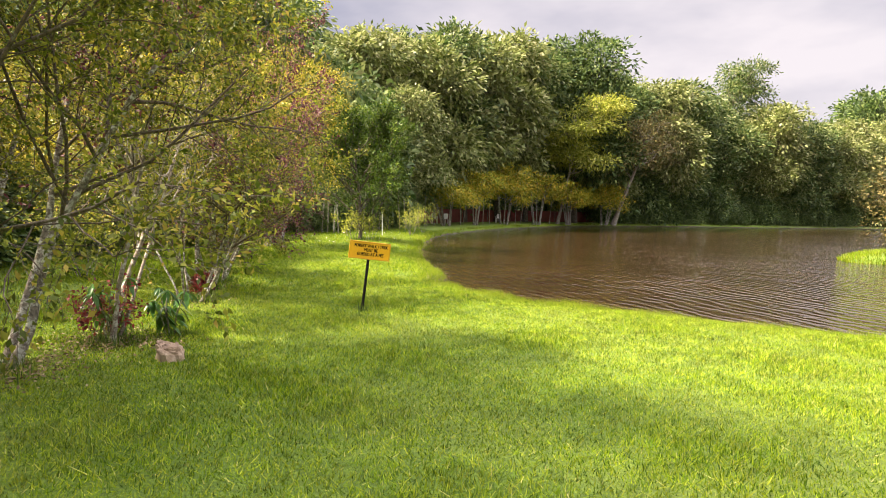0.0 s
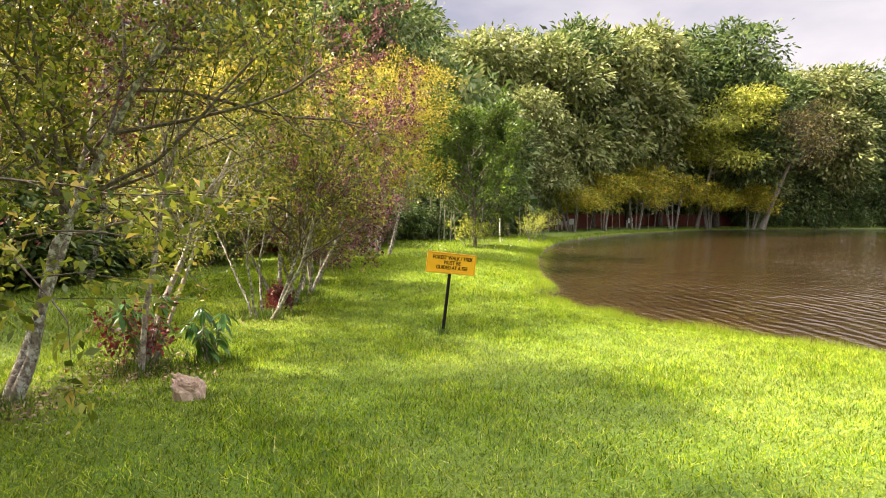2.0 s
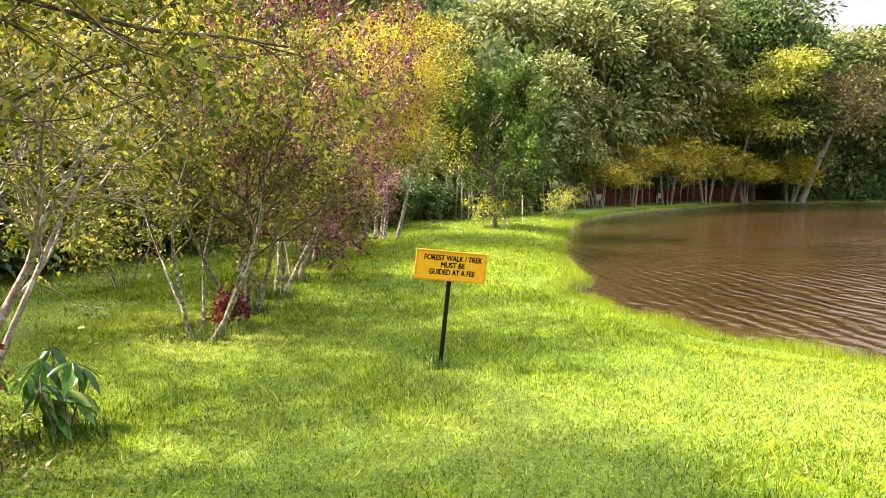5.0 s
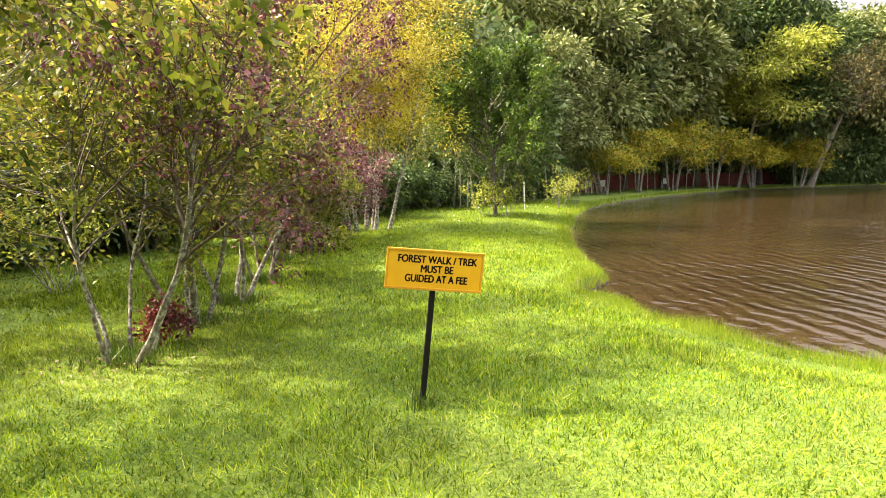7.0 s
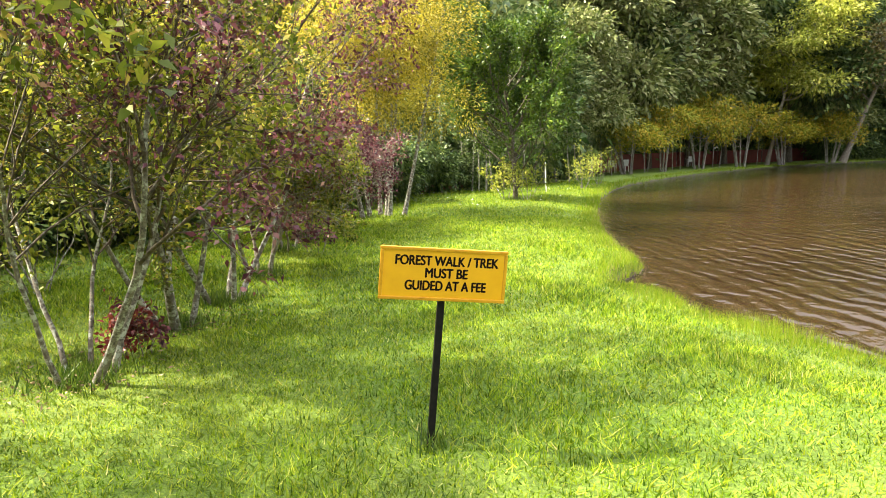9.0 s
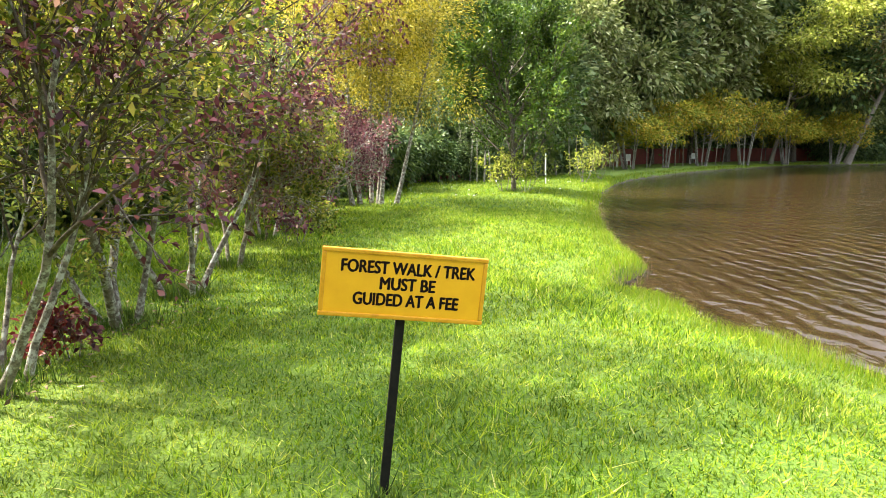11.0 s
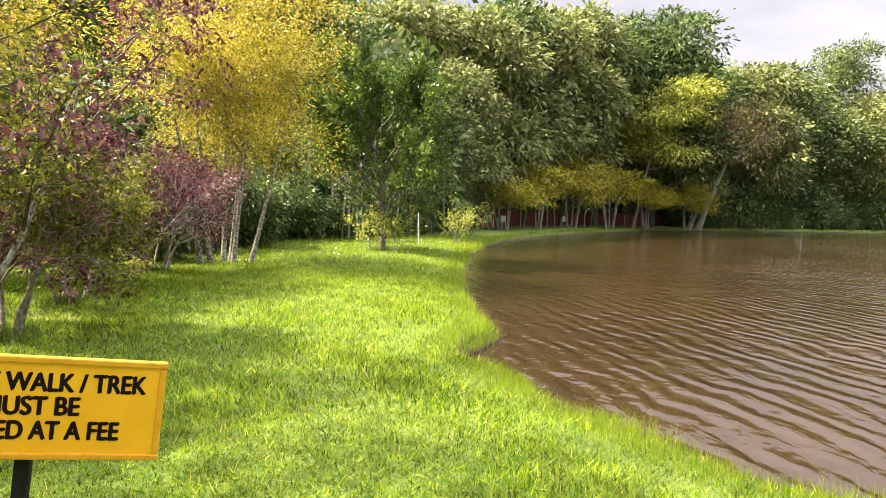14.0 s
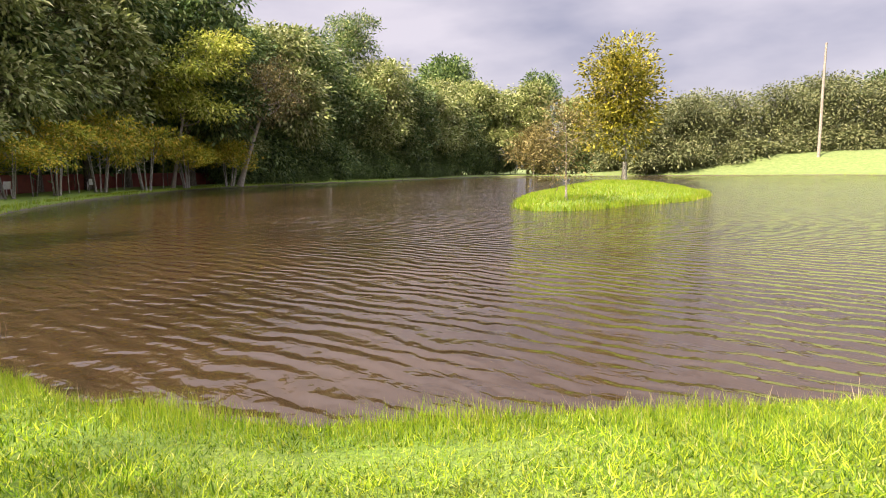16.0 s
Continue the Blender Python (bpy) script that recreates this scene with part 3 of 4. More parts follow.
def lobed_tree(name, label, seed, height, crown_r, crown_base, trunk_r, lobes, clusters, per, leaf, mat, bark_mat=None, droop=0.5, flat=0.75,
               cluster_r=0.55, lean=(0, 0), ratio=0.42, category="tree", trunks=1):
    """A forest tree: trunk, limbs and a crown of leaf sprays on several uneven lobes."""
    r = np.random.default_rng(seed)
    root = tagged(empty(name), label, category)
    ch = height - crown_base
    a = r.uniform(0, 2 * np.pi, lobes)
    rad = crown_r * np.sqrt(r.uniform(0.02, 1, lobes)) * 0.68
    zc = crown_base + ch * np.clip(0.18 + 0.62 * (np.arange(lobes) + r.uniform(0, 1, lobes)) / lobes, 0, 0.8)
    rad *= np.sqrt(np.clip(1.25 - ((zc - crown_base) / ch) ** 1.6, 0.1, 1))
    cen = np.stack([np.cos(a) * rad + lean[0] * zc / height, np.sin(a) * rad + lean[1] * zc / height, zc], 1)
    size = crown_r * r.uniform(0.38, 0.6, lobes)
    top_z = (cen[:, 2] + size * flat).max()
    cen[:, 2] = crown_base + (cen[:, 2] - crown_base) * (height - crown_base - size.max() * flat * 0.6) / (top_z - crown_base - size.max() * flat * 0.6)
    lines = []
    for k in range(trunks):
        off = r.normal(0, 0.25, 2) * (trunks > 1)
        top = np.array((lean[0] * 0.75 + off[0] * 3, lean[1] * 0.75 + off[1] * 3, crown_base + ch * 0.72))
        t = np.linspace(0, 1, 9)[:, None]
        pts = np.array((off[0], off[1], -0.1)) * (1 - t) + top * t + np.cumsum(r.normal(0, 0.02 * height / 9, (9, 3)), 0) * t
        rr = trunk_r * (1 - 0.75 * t[:, 0])
        rr[0] *= 1.35
        lines.append((pts, rr))
    v, f = tubes(lines)
    child("trunk", np_mesh("trunk", v, f, [bark_mat or M_BARK_DARK], True), root)
    limbs = []
    for i in range(lobes):
        line = lines[i % trunks][0]
        k = int(np.clip(np.searchsorted(line[:, 2], cen[i, 2] - size[i] * 0.9), 2, 7))
        s = np.linspace(0, 1, 6)[:, None]
        sag = np.array((0, 0, 1.0)) * (s * (1 - s)) * 0.5 * size[i]
        limbs.append((line[k] * (1 - s) + cen[i] * s - sag + r.normal(0, 0.05, (6, 3)) * s, np.linspace(trunk_r * 0.4, trunk_r * 0.12, 6)))
        for _ in range(4):
            e = cen[i] + unit(r.normal(size=3)) * size[i] * 0.8
            limbs.append((cen[i] * (1 - s) + e * s, np.linspace(trunk_r * 0.12, trunk_r * 0.03, 6)))
    v, f = tubes(limbs)
    tagged(child("limbwork", np_mesh("limbwork", v, f, [bark_mat or M_BARK_DARK], True), root), kind="stuff")
    which = r.choice(lobes, clusters, p=size ** 2 / (size ** 2).sum())
    dirs = unit(r.normal(size=(clusters, 3)) + np.array((0, 0, 0.35)))
    shell = np.where(r.uniform(size=clusters) < 0.75, r.uniform(0.8, 1.08, clusters), r.uniform(0.3, 0.8, clusters))
    cc = cen[which] + dirs * (size[which] * shell)[:, None] * np.array((1, 1, flat))
    cc[:, 2] = np.maximum(cc[:, 2], crown_base * 0.85 + 0.2)
    out = unit(dirs + r.normal(0, 0.3, (clusters, 3)))
    ci = np.repeat(np.arange(clusters), per)
    off = r.normal(0, cluster_r, (len(ci), 3)) * np.array((1, 1, 0.55))
    p = cc[ci] + off
    t = unit(out[ci] * 0.7 + unit(off) * 0.6 + r.normal(0, 0.35, (len(ci), 3)) - np.array((0, 0, droop)))
    L = leaf * r.uniform(0.6, 1.35, len(ci))
    v, f = leaves(p, t, L, L * ratio, r)
    child("crown", np_mesh("crown", v, f, [mat]), root)
    return root


def place(root, spots, group):
    """The tree at the first spot and copies of it at the others: x, y, turn, scale, height's scale, z."""
    root["group"] = group
    for i, (x, y, turn, s, sz, z) in enumerate(spots):
        m = Matrix.Translation((x, y, z)) @ Matrix.Rotation(radians(turn), 4, "Z") @ Matrix.Diagonal((s, s, s * sz, 1))
        if i:
            copy_thing(root, m)
    x, y, turn, s, sz, z = spots[0]
    root.matrix_basis = Matrix.Translation((x, y, z)) @ Matrix.Rotation(radians(turn), 4, "Z") @ Matrix.Diagonal((s, s, s * sz, 1))


def forest():
    r = np.random.default_rng(21)
    G1, G2, G3 = "forest trees behind the pond", "bushes at the forest edge", "trees of the far wood"
    pale = lobed_tree("forest_tree", "tall forest tree with pale drooping leaves", 11, 15, 4.8, 2.2, 0.2, 16, 1500, 11, 0.47, M_PALE, M_BARK_DARK, 0.4, cluster_r=0.42)
    place(pale, [(0.5, 39, 0, 0.95, 1.0, 0), (5.0, 43.5, 140, 1.0, 0.98, 0), (9.8, 50, 70, 1.15, 1.0, 0), (3.2, 35.5, 200, 0.62, 1.0, 0),
                 (13.8, 54.5, 250, 1.2, 1.02, 0), (62, 80, 20, 1.25, 0.97, 0), (75, 86, 110, 1.2, 0.9, 0), (36.5, 67.5, 300, 1.2, 0.98, 0),
                 (88, 94, 45, 1.2, 0.9, 0), (108, 90, 200, 1.35, 0.95, 0), (99, 98, 20, 1.35, 0.98, 0), (102, 94, 65, 1.25, 0.95, 0), (116, 83, 330, 1.2, 0.9, 0), (81, 91, 275, 1.25, 0.95, 0), (28.5, 63.5, 170, 0.8, 0.85, 0), (57, 79.5, 310, 0.95, 0.9, 0), (1.0, 48, 90, 1.05, 0.95, 0)], G1)
    green = lobed_tree("forest_tree", "tall forest tree with glossy green leaves", 12, 15, 4.6, 1.8, 0.2, 15, 1500, 11, 0.45, M_GREEN, M_BARK_DARK, 0.35, cluster_r=0.42)
    place(green, [(-2.4, 32, 30, 0.74, 1.0, 0), (7.0, 48, 210, 1.1, 1.04, 0), (17.8, 58, 80, 1.25, 1.0, 0), (-6.5, 30, 120, 0.85, 1.15, 0),
                  (43, 73, 160, 1.25, 1.0, 0), (52, 78.5, 10, 1.2, 0.95, 0), (69, 84, 250, 1.15, 0.95, 0), (97, 97, 90, 1.1, 0.9, 0), (0.9, 32.3, 75, 0.58, 1.0, 0),
                  (-7, 45, 200, 1.1, 1.1, 0), (5, 56, 20, 1.25, 1.0, 0), (12, 64, 130, 1.3, 1.0, 0), (33, 74, 240, 1.3, 1.0, 0)], G1)
    dark = lobed_tree("forest_tree", "dense dark green domed forest tree", 13, 19.5, 6.2, 2.5, 0.3, 18, 2000, 11, 0.48, M_DARK, M_BARK_DARK, 0.3, cluster_r=0.45)
    place(dark, [(24, 60, 0, 1.07, 1.0, 0), (-11, 36, 60, 0.9, 1.0, 0), (-17, 33, 200, 0.8, 1.0, 0), (-17, 18, 110, 0.58, 1.0, 0), (-20, 11, 240, 0.56, 1.0, 0), (-20, 3, 340, 0.52, 1.0, 0), (-15, 24.5, 20, 0.6, 1.0, 0), (31.5, 67, 150, 0.92, 0.95, 0), (48, 78, 80, 0.8, 0.9, 0),
                 (-3, 40, 290, 0.72, 1.0, 0), (22, 70, 30, 1.1, 1.0, 0)], G1)
    fill = lobed_tree("understory_bush", "dense dark understory bush at the forest edge", 14, 4.2, 2.2, 0.1, 0.06, 10, 500, 10, 0.36, M_DARK, M_BARK_DARK, 0.5, category="bush")
    spots = [(x, y, r.uniform(0, 360), r.uniform(0.9, 1.3), r.uniform(0.8, 1.3), 0) for x, y in (
        (31.5, 65), (35, 67), (39, 69.5), (43.5, 71.5), (48, 73.5), (53, 75.5), (58, 77.5), (63, 79.5), (69, 81.5), (75, 85), (81, 87.5), (88, 90), (95, 92), (101, 93), (110, 85), (117, 77),
        (-10.5, 15), (-11, 10), (-11, 5), (-11, 0), (-10.5, -5), (-10, 19.5), (-8.6, 24), (-6, 27.5), (-3.2, 30), (-0.5, 33), (0.4, 38), (1.5, 42.5), (4, 46.5), (6.5, 51), (9.5, 55), (13, 60), (17.5, 63.5), (22.5, 66.5), (28, 68),
        (-4.5, 26.0), (-0.5, 33.4), (-8.6, 17.8), (-8.6, 14.2))] + [(x, y, r.uniform(0, 360), r.uniform(0.45, 0.6), r.uniform(0.7, 1.0), 0) for x, y in ((-9.4, -3), (-9.0, -1.4), (-8.7, 0.2), (-8.4, 1.6), (-8.2, 3.0), (-8.0, 4.2), (-7.8, 5.4), (-7.6, 6.6), (-7.4, 7.8), (-7.2, 9.0), (-7.2, 11.2), (-6.7, 13.6), (-6.4, 16.2), (-6.1, 18.8), (-9.0, 6.4), (-8.8, 9.2))]
    spots += [(x, y, r.uniform(0, 360), r.uniform(0.34, 0.44), r.uniform(0.9, 1.3), 0) for x, y in (
        (-5.3, 12.6), (-4.7, 15.4), (-4.3, 17.6), (-4.2, 19.8), (-3.5, 21.8), (-2.3, 23.6), (-1.3, 25.0), (-0.1, 27.2), (1.2, 29.6), (2.4, 32.6), (3.4, 35.8))]
    spots += [(x, y, r.uniform(0, 360), r.uniform(0.75, 0.9), r.uniform(0.8, 1.1), 0) for x, y in ((-8.9, 12.6), (-8.2, 15.6), (-7.6, 20.0), (-6.0, 23.4), (-3.4, 27.4), (-1.4, 31.0))]
    spots += [(x, y, r.uniform(0, 360), r.uniform(0.5, 0.65), r.uniform(0.7, 1.1), 0) for x, y in (
        (27.5, 62.2), (29.6, 63.6), (31.8, 64.6), (34.0, 65.9), (36.2, 67.0), (38.5, 68.1), (40.8, 69.3), (43.2, 70.4), (45.6, 71.5), (48.2, 72.5), (50.8, 73.4), (53.4, 74.4), (56.0, 75.4),
        (58.6, 76.5), (61.4, 77.6), (64.2, 78.6), (67.2, 79.7), (70.2, 81.0), (73.2, 82.2), (76.4, 83.6))]
    place(fill, spots, G2)
    soft = lobed_tree("understory_bush", "green leafy bush at the forest edge", 15, 5, 2.4, 0.2, 0.07, 10, 640, 10, 0.36, M_GREEN, M_BARK_DARK, 0.55, category="bush")
    spots = [(x, y, r.uniform(0, 360), r.uniform(0.9, 1.5), r.uniform(0.9, 1.5), 0) for x, y in (
        (34, 69.5), (41, 72.5), (50, 76.5), (60, 80), (66, 82), (78, 88.5), (84, 90.5), (91, 93), (98, 94.5), (-7.2, 25.5), (105, 91), (113, 82), (120, 73), (-1.5, 28.5), (2.8, 39), (12.5, 56), (26, 66))]
    place(soft, spots, G2)
    place(lobed_tree("umbrella_tree", "flat-topped tree standing above the forest", 16, 22.5, 5.4, 12.5, 0.3, 11, 760, 11, 0.45, M_GREEN, M_BARK_PALE, 0.35, 0.4),
          [(58, 85, 0, 1.0, 1.12, 0)], G1)
    place(lobed_tree("lime_tree", "tree with light yellow-green layered sprays", 17, 11.6, 4.3, 3.6, 0.16, 16, 800, 15, 0.30, M_LIME, M_BARK_PALE, 0.25, 0.26, 0.36, lean=(2.2, -1.4)),
          [(20.6, 55.4, 0, 1.1, 1.03, 0)], G1)
    place(lobed_tree("leaning_tree", "half-bare leaning tree with a pale trunk", 18, 12.5, 3.8, 5.0, 0.27, 10, 420, 9, 0.3, M_RUST, M_BARK_PALE, 0.3, 0.7, lean=(4.5, -1)),
          [(27.6, 57.5, 0, 1.0, 1.0, 0)], G1)
    place(lobed_tree("ochre_tree", "low tree with ochre and yellow-green sprays on thin trunks", 19, 4.9, 3.0, 1.9, 0.07, 9, 300, 17, 0.24, M_ORANGE, M_BARK, 0.15, 0.45, 0.24, trunks=6),
          [(6.6, 38.6, 0, 0.8, 0.85, 0), (9.4, 42.5, 100, 0.85, 1.05, 0), (12.8, 46.8, 220, 0.95, 1.14, 0), (17.2, 51.2, 40, 0.95, 1.06, 0), (21.6, 54.4, 300, 0.9, 0.95, 0),
           (26.2, 57.0, 160, 0.9, 0.95, 0)], "ochre trees along the far bank")
    far = lobed_tree("far_tree", "pale sunlit tree of the far wood", 22, 14, 6.0, 0.3, 0.25, 16, 1000, 13, 0.55, M_HAZY_WOOD, M_BARK_DARK, 0.5, cluster_r=0.9)
    spots = [(x, y, r.uniform(0, 360), s_, r.uniform(0.9, 1.1), z) for x, y, s_, z in (
        (112, 64, 0.98, 0), (121, 60, 0.98, 0.5), (130, 56, 0.98, 1.5), (137, 49, 1.0, 2.5), (143, 42, 1.05, 3.2), (147, 33, 1.1, 3.7), (147, 24, 1.1, 3.7), (144, 15, 1.1, 3.5),
        (118, 76, 1.0, 0), (135, 66, 1.1, 1), (152, 47, 1.1, 3.7), (156, 30, 1.15, 3.7), (152, 10, 1.2, 3.5), (125, 87, 1.2, 0), (105, 103, 1.1, 0), (85, 102, 1.25, 0),
        (65, 94, 1.4, 0), (130, -2, 1.1, 2), (115, -14, 1.1, 0), (95, -24, 1.0, 0), (-42, 25, 1.0, 0), (-46, 5, 1.1, 0), (-44, -15, 1.0, 0), (-38, -35, 1.1, 0), (-20, -45, 1.1, 0),
        (0, -50, 1.0, 0), (22, -48, 1.1, 0), (45, -42, 1.0, 0), (70, -34, 1.0, 0), (-34, 42, 1.1, 0), (-22, 50, 1.2, 0))]
    place(far, spots, G3)
    hedge = lobed_tree("far_bush", "pale round bush at the foot of the far wood", 24, 4.5, 3.2, 0.0, 0.08, 9, 420, 8, 0.6, M_HAZY_WOOD, M_BARK_DARK, 0.4, cluster_r=0.6, category="bush")
    spots = [(x, y, r.uniform(0, 360), r.uniform(0.8, 1.3), r.uniform(0.8, 1.2), z) for x, y, z in (
        (109, 62, 0), (114, 59, 0.2), (119, 56, 0.6), (124, 53, 1.1), (129, 50, 1.7), (133, 46, 2.2), (136, 42, 2.7), (138, 37, 3.0), (140, 31, 3.2), (140, 25, 3.2), (139, 19, 3.2), (113, 72, 0), (106, 84, 0))]
    place(hedge, spots, G2)
    tall = lobed_tree("emergent_tree", "dark round-crowned tree rising above the far wood", 23, 27, 8, 17, 0.5, 9, 420, 9, 1.0, M_DARK, M_BARK_DARK, 0.3, cluster_r=0.9)
    place(tall, [(103, 109, 0, 0.72, 1.36, 0), (150, 121, 80, 0.72, 1.5, 0), (136, 148, 160, 1.3, 1.0, 0), (160, 36, 220, 0.7, 1.1, 0)], G3)


forest()


# the bush on the far bank, mast and island trees
place(lobed_tree("straw_bush", "dry straw-coloured bush on the far bank", 31, 8, 4.5, 0.3, 0.1, 9, 420, 10, 0.5, M_RUST, M_BARK_PALE, -0.2, category="bush"),
      [(101, 82.5, 0, 1.25, 1.0, 0)], "bushes on the far bank")
place(lobed_tree("island_tree", "upright tree with golden-green leaves on the island", 32, 9.3, 2.7, 1.8, 0.17, 22, 1000, 11, 0.26, M_GOLD, M_BARK, 0.1, 1.25, 0.3),
      [(37.3, 21.5, 0, 1.0, 0.98, 0.3)], "island trees")
place(lobed_tree("island_sapling", "sparse sapling with dull brownish leaves on the island", 33, 4.2, 1.35, 0.4, 0.05, 10, 240, 8, 0.14, M_RUST, M_BARK_PALE, 0.1, 0.9, 0.25),
      [(22.4, 14.8, 0, 1.0, 1.0, 0.0)], "island trees")

mast = tagged(empty("pole", pose(129.3, 39.5, 2.2, 0, 1.2, 0) @ Matrix.Scale(1.22, 4)), "tall weathered wooden pole on the grass slope", "pole")
v, f = tubes([(np.array([(0, 0, -0.5), (0.02, 0, 5), (0.0, 0.03, 11), (0.05, 0, 17)]), np.array((0.24, 0.22, 0.19, 0.15)))])
child("shaft", np_mesh("shaft", v, f, [M_BARK_PALE], True), mast)

# ---- trees near the lawn ----
ROW = [dict(wobble=0.10, lift=0.02, n=7, kids=7, angle=(30, 65), ratio=0.66, **{"from": 0.45}),
       dict(wobble=0.13, lift=0.07, n=6, kids=6, angle=(25, 60), ratio=0.55, rmax=0.016, **{"from": 0.2}),
       dict(wobble=0.16, lift=0.02, n=5, kids=5, angle=(25, 65), ratio=0.55, rmax=0.007, **{"from": 0.15}),
       dict(wobble=0.18, lift=0.0, n=3, rmax=0.003)]
DENSE = [dict(wobble=0.10, lift=0.02, n=7, kids=9, angle=(30, 70), ratio=0.66, **{"from": 0.4}),
         dict(wobble=0.13, lift=0.05, n=6, kids=7, angle=(25, 60), ratio=0.55, rmax=0.018, **{"from": 0.15}),
         dict(wobble=0.16, lift=0.02, n=5, kids=5, angle=(25, 65), ratio=0.6, rmax=0.007, **{"from": 0.15}),
         dict(wobble=0.18, lift=0.0, n=3, rmax=0.003)]

G = "row of small trees beside the lawn"
OL, PU, LI, YE, RE = ("leaves", M_OLIVE), ("purple_leaves", M_PURPLE), ("lime_leaves", M_LIME), ("yellow_leaves", M_YELLOW), ("red_leaves", M_RED)
row = [
    small_tree("small_tree", "lichen-covered tree with small olive leaves and broad crown", 41, 5, DENSE, [(*OL, 40, 0.05, 0.7, 0.1), (*PU, 26, 0.055, 0.16, 0.1), (*LI, 30, 0.06, 0.14, 0.2)], M_BARK, pose(-3.15, -3.2, 0), 0.044, 2.9, 0.5, 0.15),
    small_tree("small_tree", "leaning pale-stemmed tree with sparse olive leaves", 42, 3, ROW, [(*OL, 9, 0.05, 0.85, 0.1), (*PU, 12, 0.055, 0.15, 0.1)], M_BARK_PALE, pose(-2.6, -2.1, 0), 0.032, 2.2, 0.34, 0.08, (0.16, 0.1)),
    small_tree("small_tree", "many-stemmed tree with lichen bark and olive leaves", 43, 5, ROW, [(*OL, 16, 0.054, 0.86, 0.1), (*PU, 14, 0.05, 0.14, 0.1)], M_BARK, pose(-2.55, 0.9, 0), 0.027, 2.0, 0.55, 0.17),
    small_tree("small_tree", "tree with purple leaves on forked lichen stems", 44, 4, ROW, [(*OL, 21, 0.05, 0.68, 0.1), (*PU, 30, 0.049, 0.32, 0.1)], M_BARK, pose(-2.66, 2.25, 0), 0.036, 2.6, 0.55, 0.12),
    small_tree("small_tree", "forked lichen-stemmed tree with olive and purple leaves", 45, 4, ROW, [(*OL, 20, 0.05, 0.86, 0.1), (*PU, 22, 0.055, 0.14, 0.1)], M_BARK, pose(-2.7, 3.2, 0), 0.034, 2.25, 0.4, 0.14),
    small_tree("small_tree", "tree with bare drooping brushwood and few leaves", 46, 4, ROW, [(*OL, 20, 0.05, 0.5, 0.1), (*PU, 22, 0.05, 0.5, 0.1)], M_BARK_PALE, pose(-2.9, 4.6, 0), 0.03, 1.7, 0.55, 0.12),
    small_tree("small_tree", "bare-stemmed tree with thin brushwood", 47, 4, ROW, [(*OL, 18, 0.05, 0.4, 0.1), (*PU, 24, 0.055, 0.6, 0.1)], M_BARK_PALE, pose(-3.4, 6.7, 0), 0.03, 1.4, 0.55, 0.12),
    small_tree("small_tree", "low tree with dark red leaves", 48, 6, ROW, [(*PU, 8, 0.06, 1.0, 0.1)], M_BARK_PALE, pose(-3.7, 8.4, 0), 0.032, 1.45, 0.6, 0.14),
    small_tree("small_tree", "low tree with dark red leaves", 49, 6, ROW, [(*PU, 9, 0.065, 1.0, 0.1)], M_BARK_PALE, pose(-3.9, 10.6, 0), 0.032, 1.5, 0.6, 0.14),
]
for ob in row:
    tagged(ob, group=G)
# two trees added left of the view, only to throw shade on the near lawn
place(lobed_tree("shade_tree", "leafy olive-green tree added out of view to shade the lawn", 57, 6.6, 2.5, 1.9, 0.09, 14, 1000, 30, 0.085, M_OLIVE, M_BARK, 0.15, 0.6, 0.26, trunks=3),
      [(-5.4, -4.7, 0, 1.05, 1.15, 0), (-5.4, -7.6, 130, 1.05, 1.15, 0)], "olive trees behind the row")

YEL = [dict(wobble=0.07, lift=0.03, n=8, kids=9, angle=(35, 70), ratio=0.62, **{"from": 0.28}),
       dict(wobble=0.10, lift=0.02, n=6, kids=7, angle=(25, 55), ratio=0.5, rmax=0.03, **{"from": 0.25}),
       dict(wobble=0.12, lift=0.01, n=4, kids=6, angle=(20, 55), ratio=0.5, rmax=0.012, **{"from": 0.15}),
       dict(wobble=0.12, lift=-0.02, n=3, rmax=0.004)]
G = "yellow trees behind the row"
yellow_spots = iter(((-3.3, 12.6, 0), (-7.2, 8.6, 0), (-7.9, 4.2, 0), (-8.2, 0.2, 0)))
for ob in (
        lobed_tree("yellow_tree", "spreading tree with dense feathery golden-yellow leaves", 51, 6.3, 2.9, 1.5, 0.055, 19, 1100, 46, 0.078, M_YELLOW, M_BARK, 0.2, 0.5, 0.22, ratio=0.4, trunks=6),
        lobed_tree("yellow_tree", "tree with yellow-green feathery leaves behind the row", 52, 5.6, 2.6, 1.5, 0.09, 14, 700, 30, 0.10, M_YELLOW, M_BARK, 0.15, 0.6, 0.24, trunks=3),
        lobed_tree("yellow_tree", "tree with yellow-green feathery leaves behind the row", 53, 5.2, 2.3, 2.2, 0.09, 14, 600, 30, 0.10, M_GOLD, M_BARK, 0.15, 0.6, 0.24, trunks=3),
        lobed_tree("yellow_tree", "olive-green tree with feathery leaves behind the row", 56, 4.8, 2.2, 2.2, 0.09, 13, 600, 30, 0.09, M_OLIVE, M_BARK, 0.15, 0.6, 0.24, trunks=3)):
    tagged(ob, group=G)
    ob.matrix_basis = pose(*next(yellow_spots))
VASE = [dict(wobble=0.05, lift=0.05, n=8, kids=24, angle=(40, 64), ratio=0.8, **{"from": 0.1}),
        dict(wobble=0.07, lift=0.12, n=7, kids=9, angle=(18, 36), ratio=0.42, rmax=0.03, **{"from": 0.2}),
        dict(wobble=0.10, lift=0.05, n=4, kids=5, angle=(20, 50), ratio=0.5, rmax=0.012, **{"from": 0.15}),
        dict(wobble=0.12, lift=0.02, n=3, rmax=0.004)]
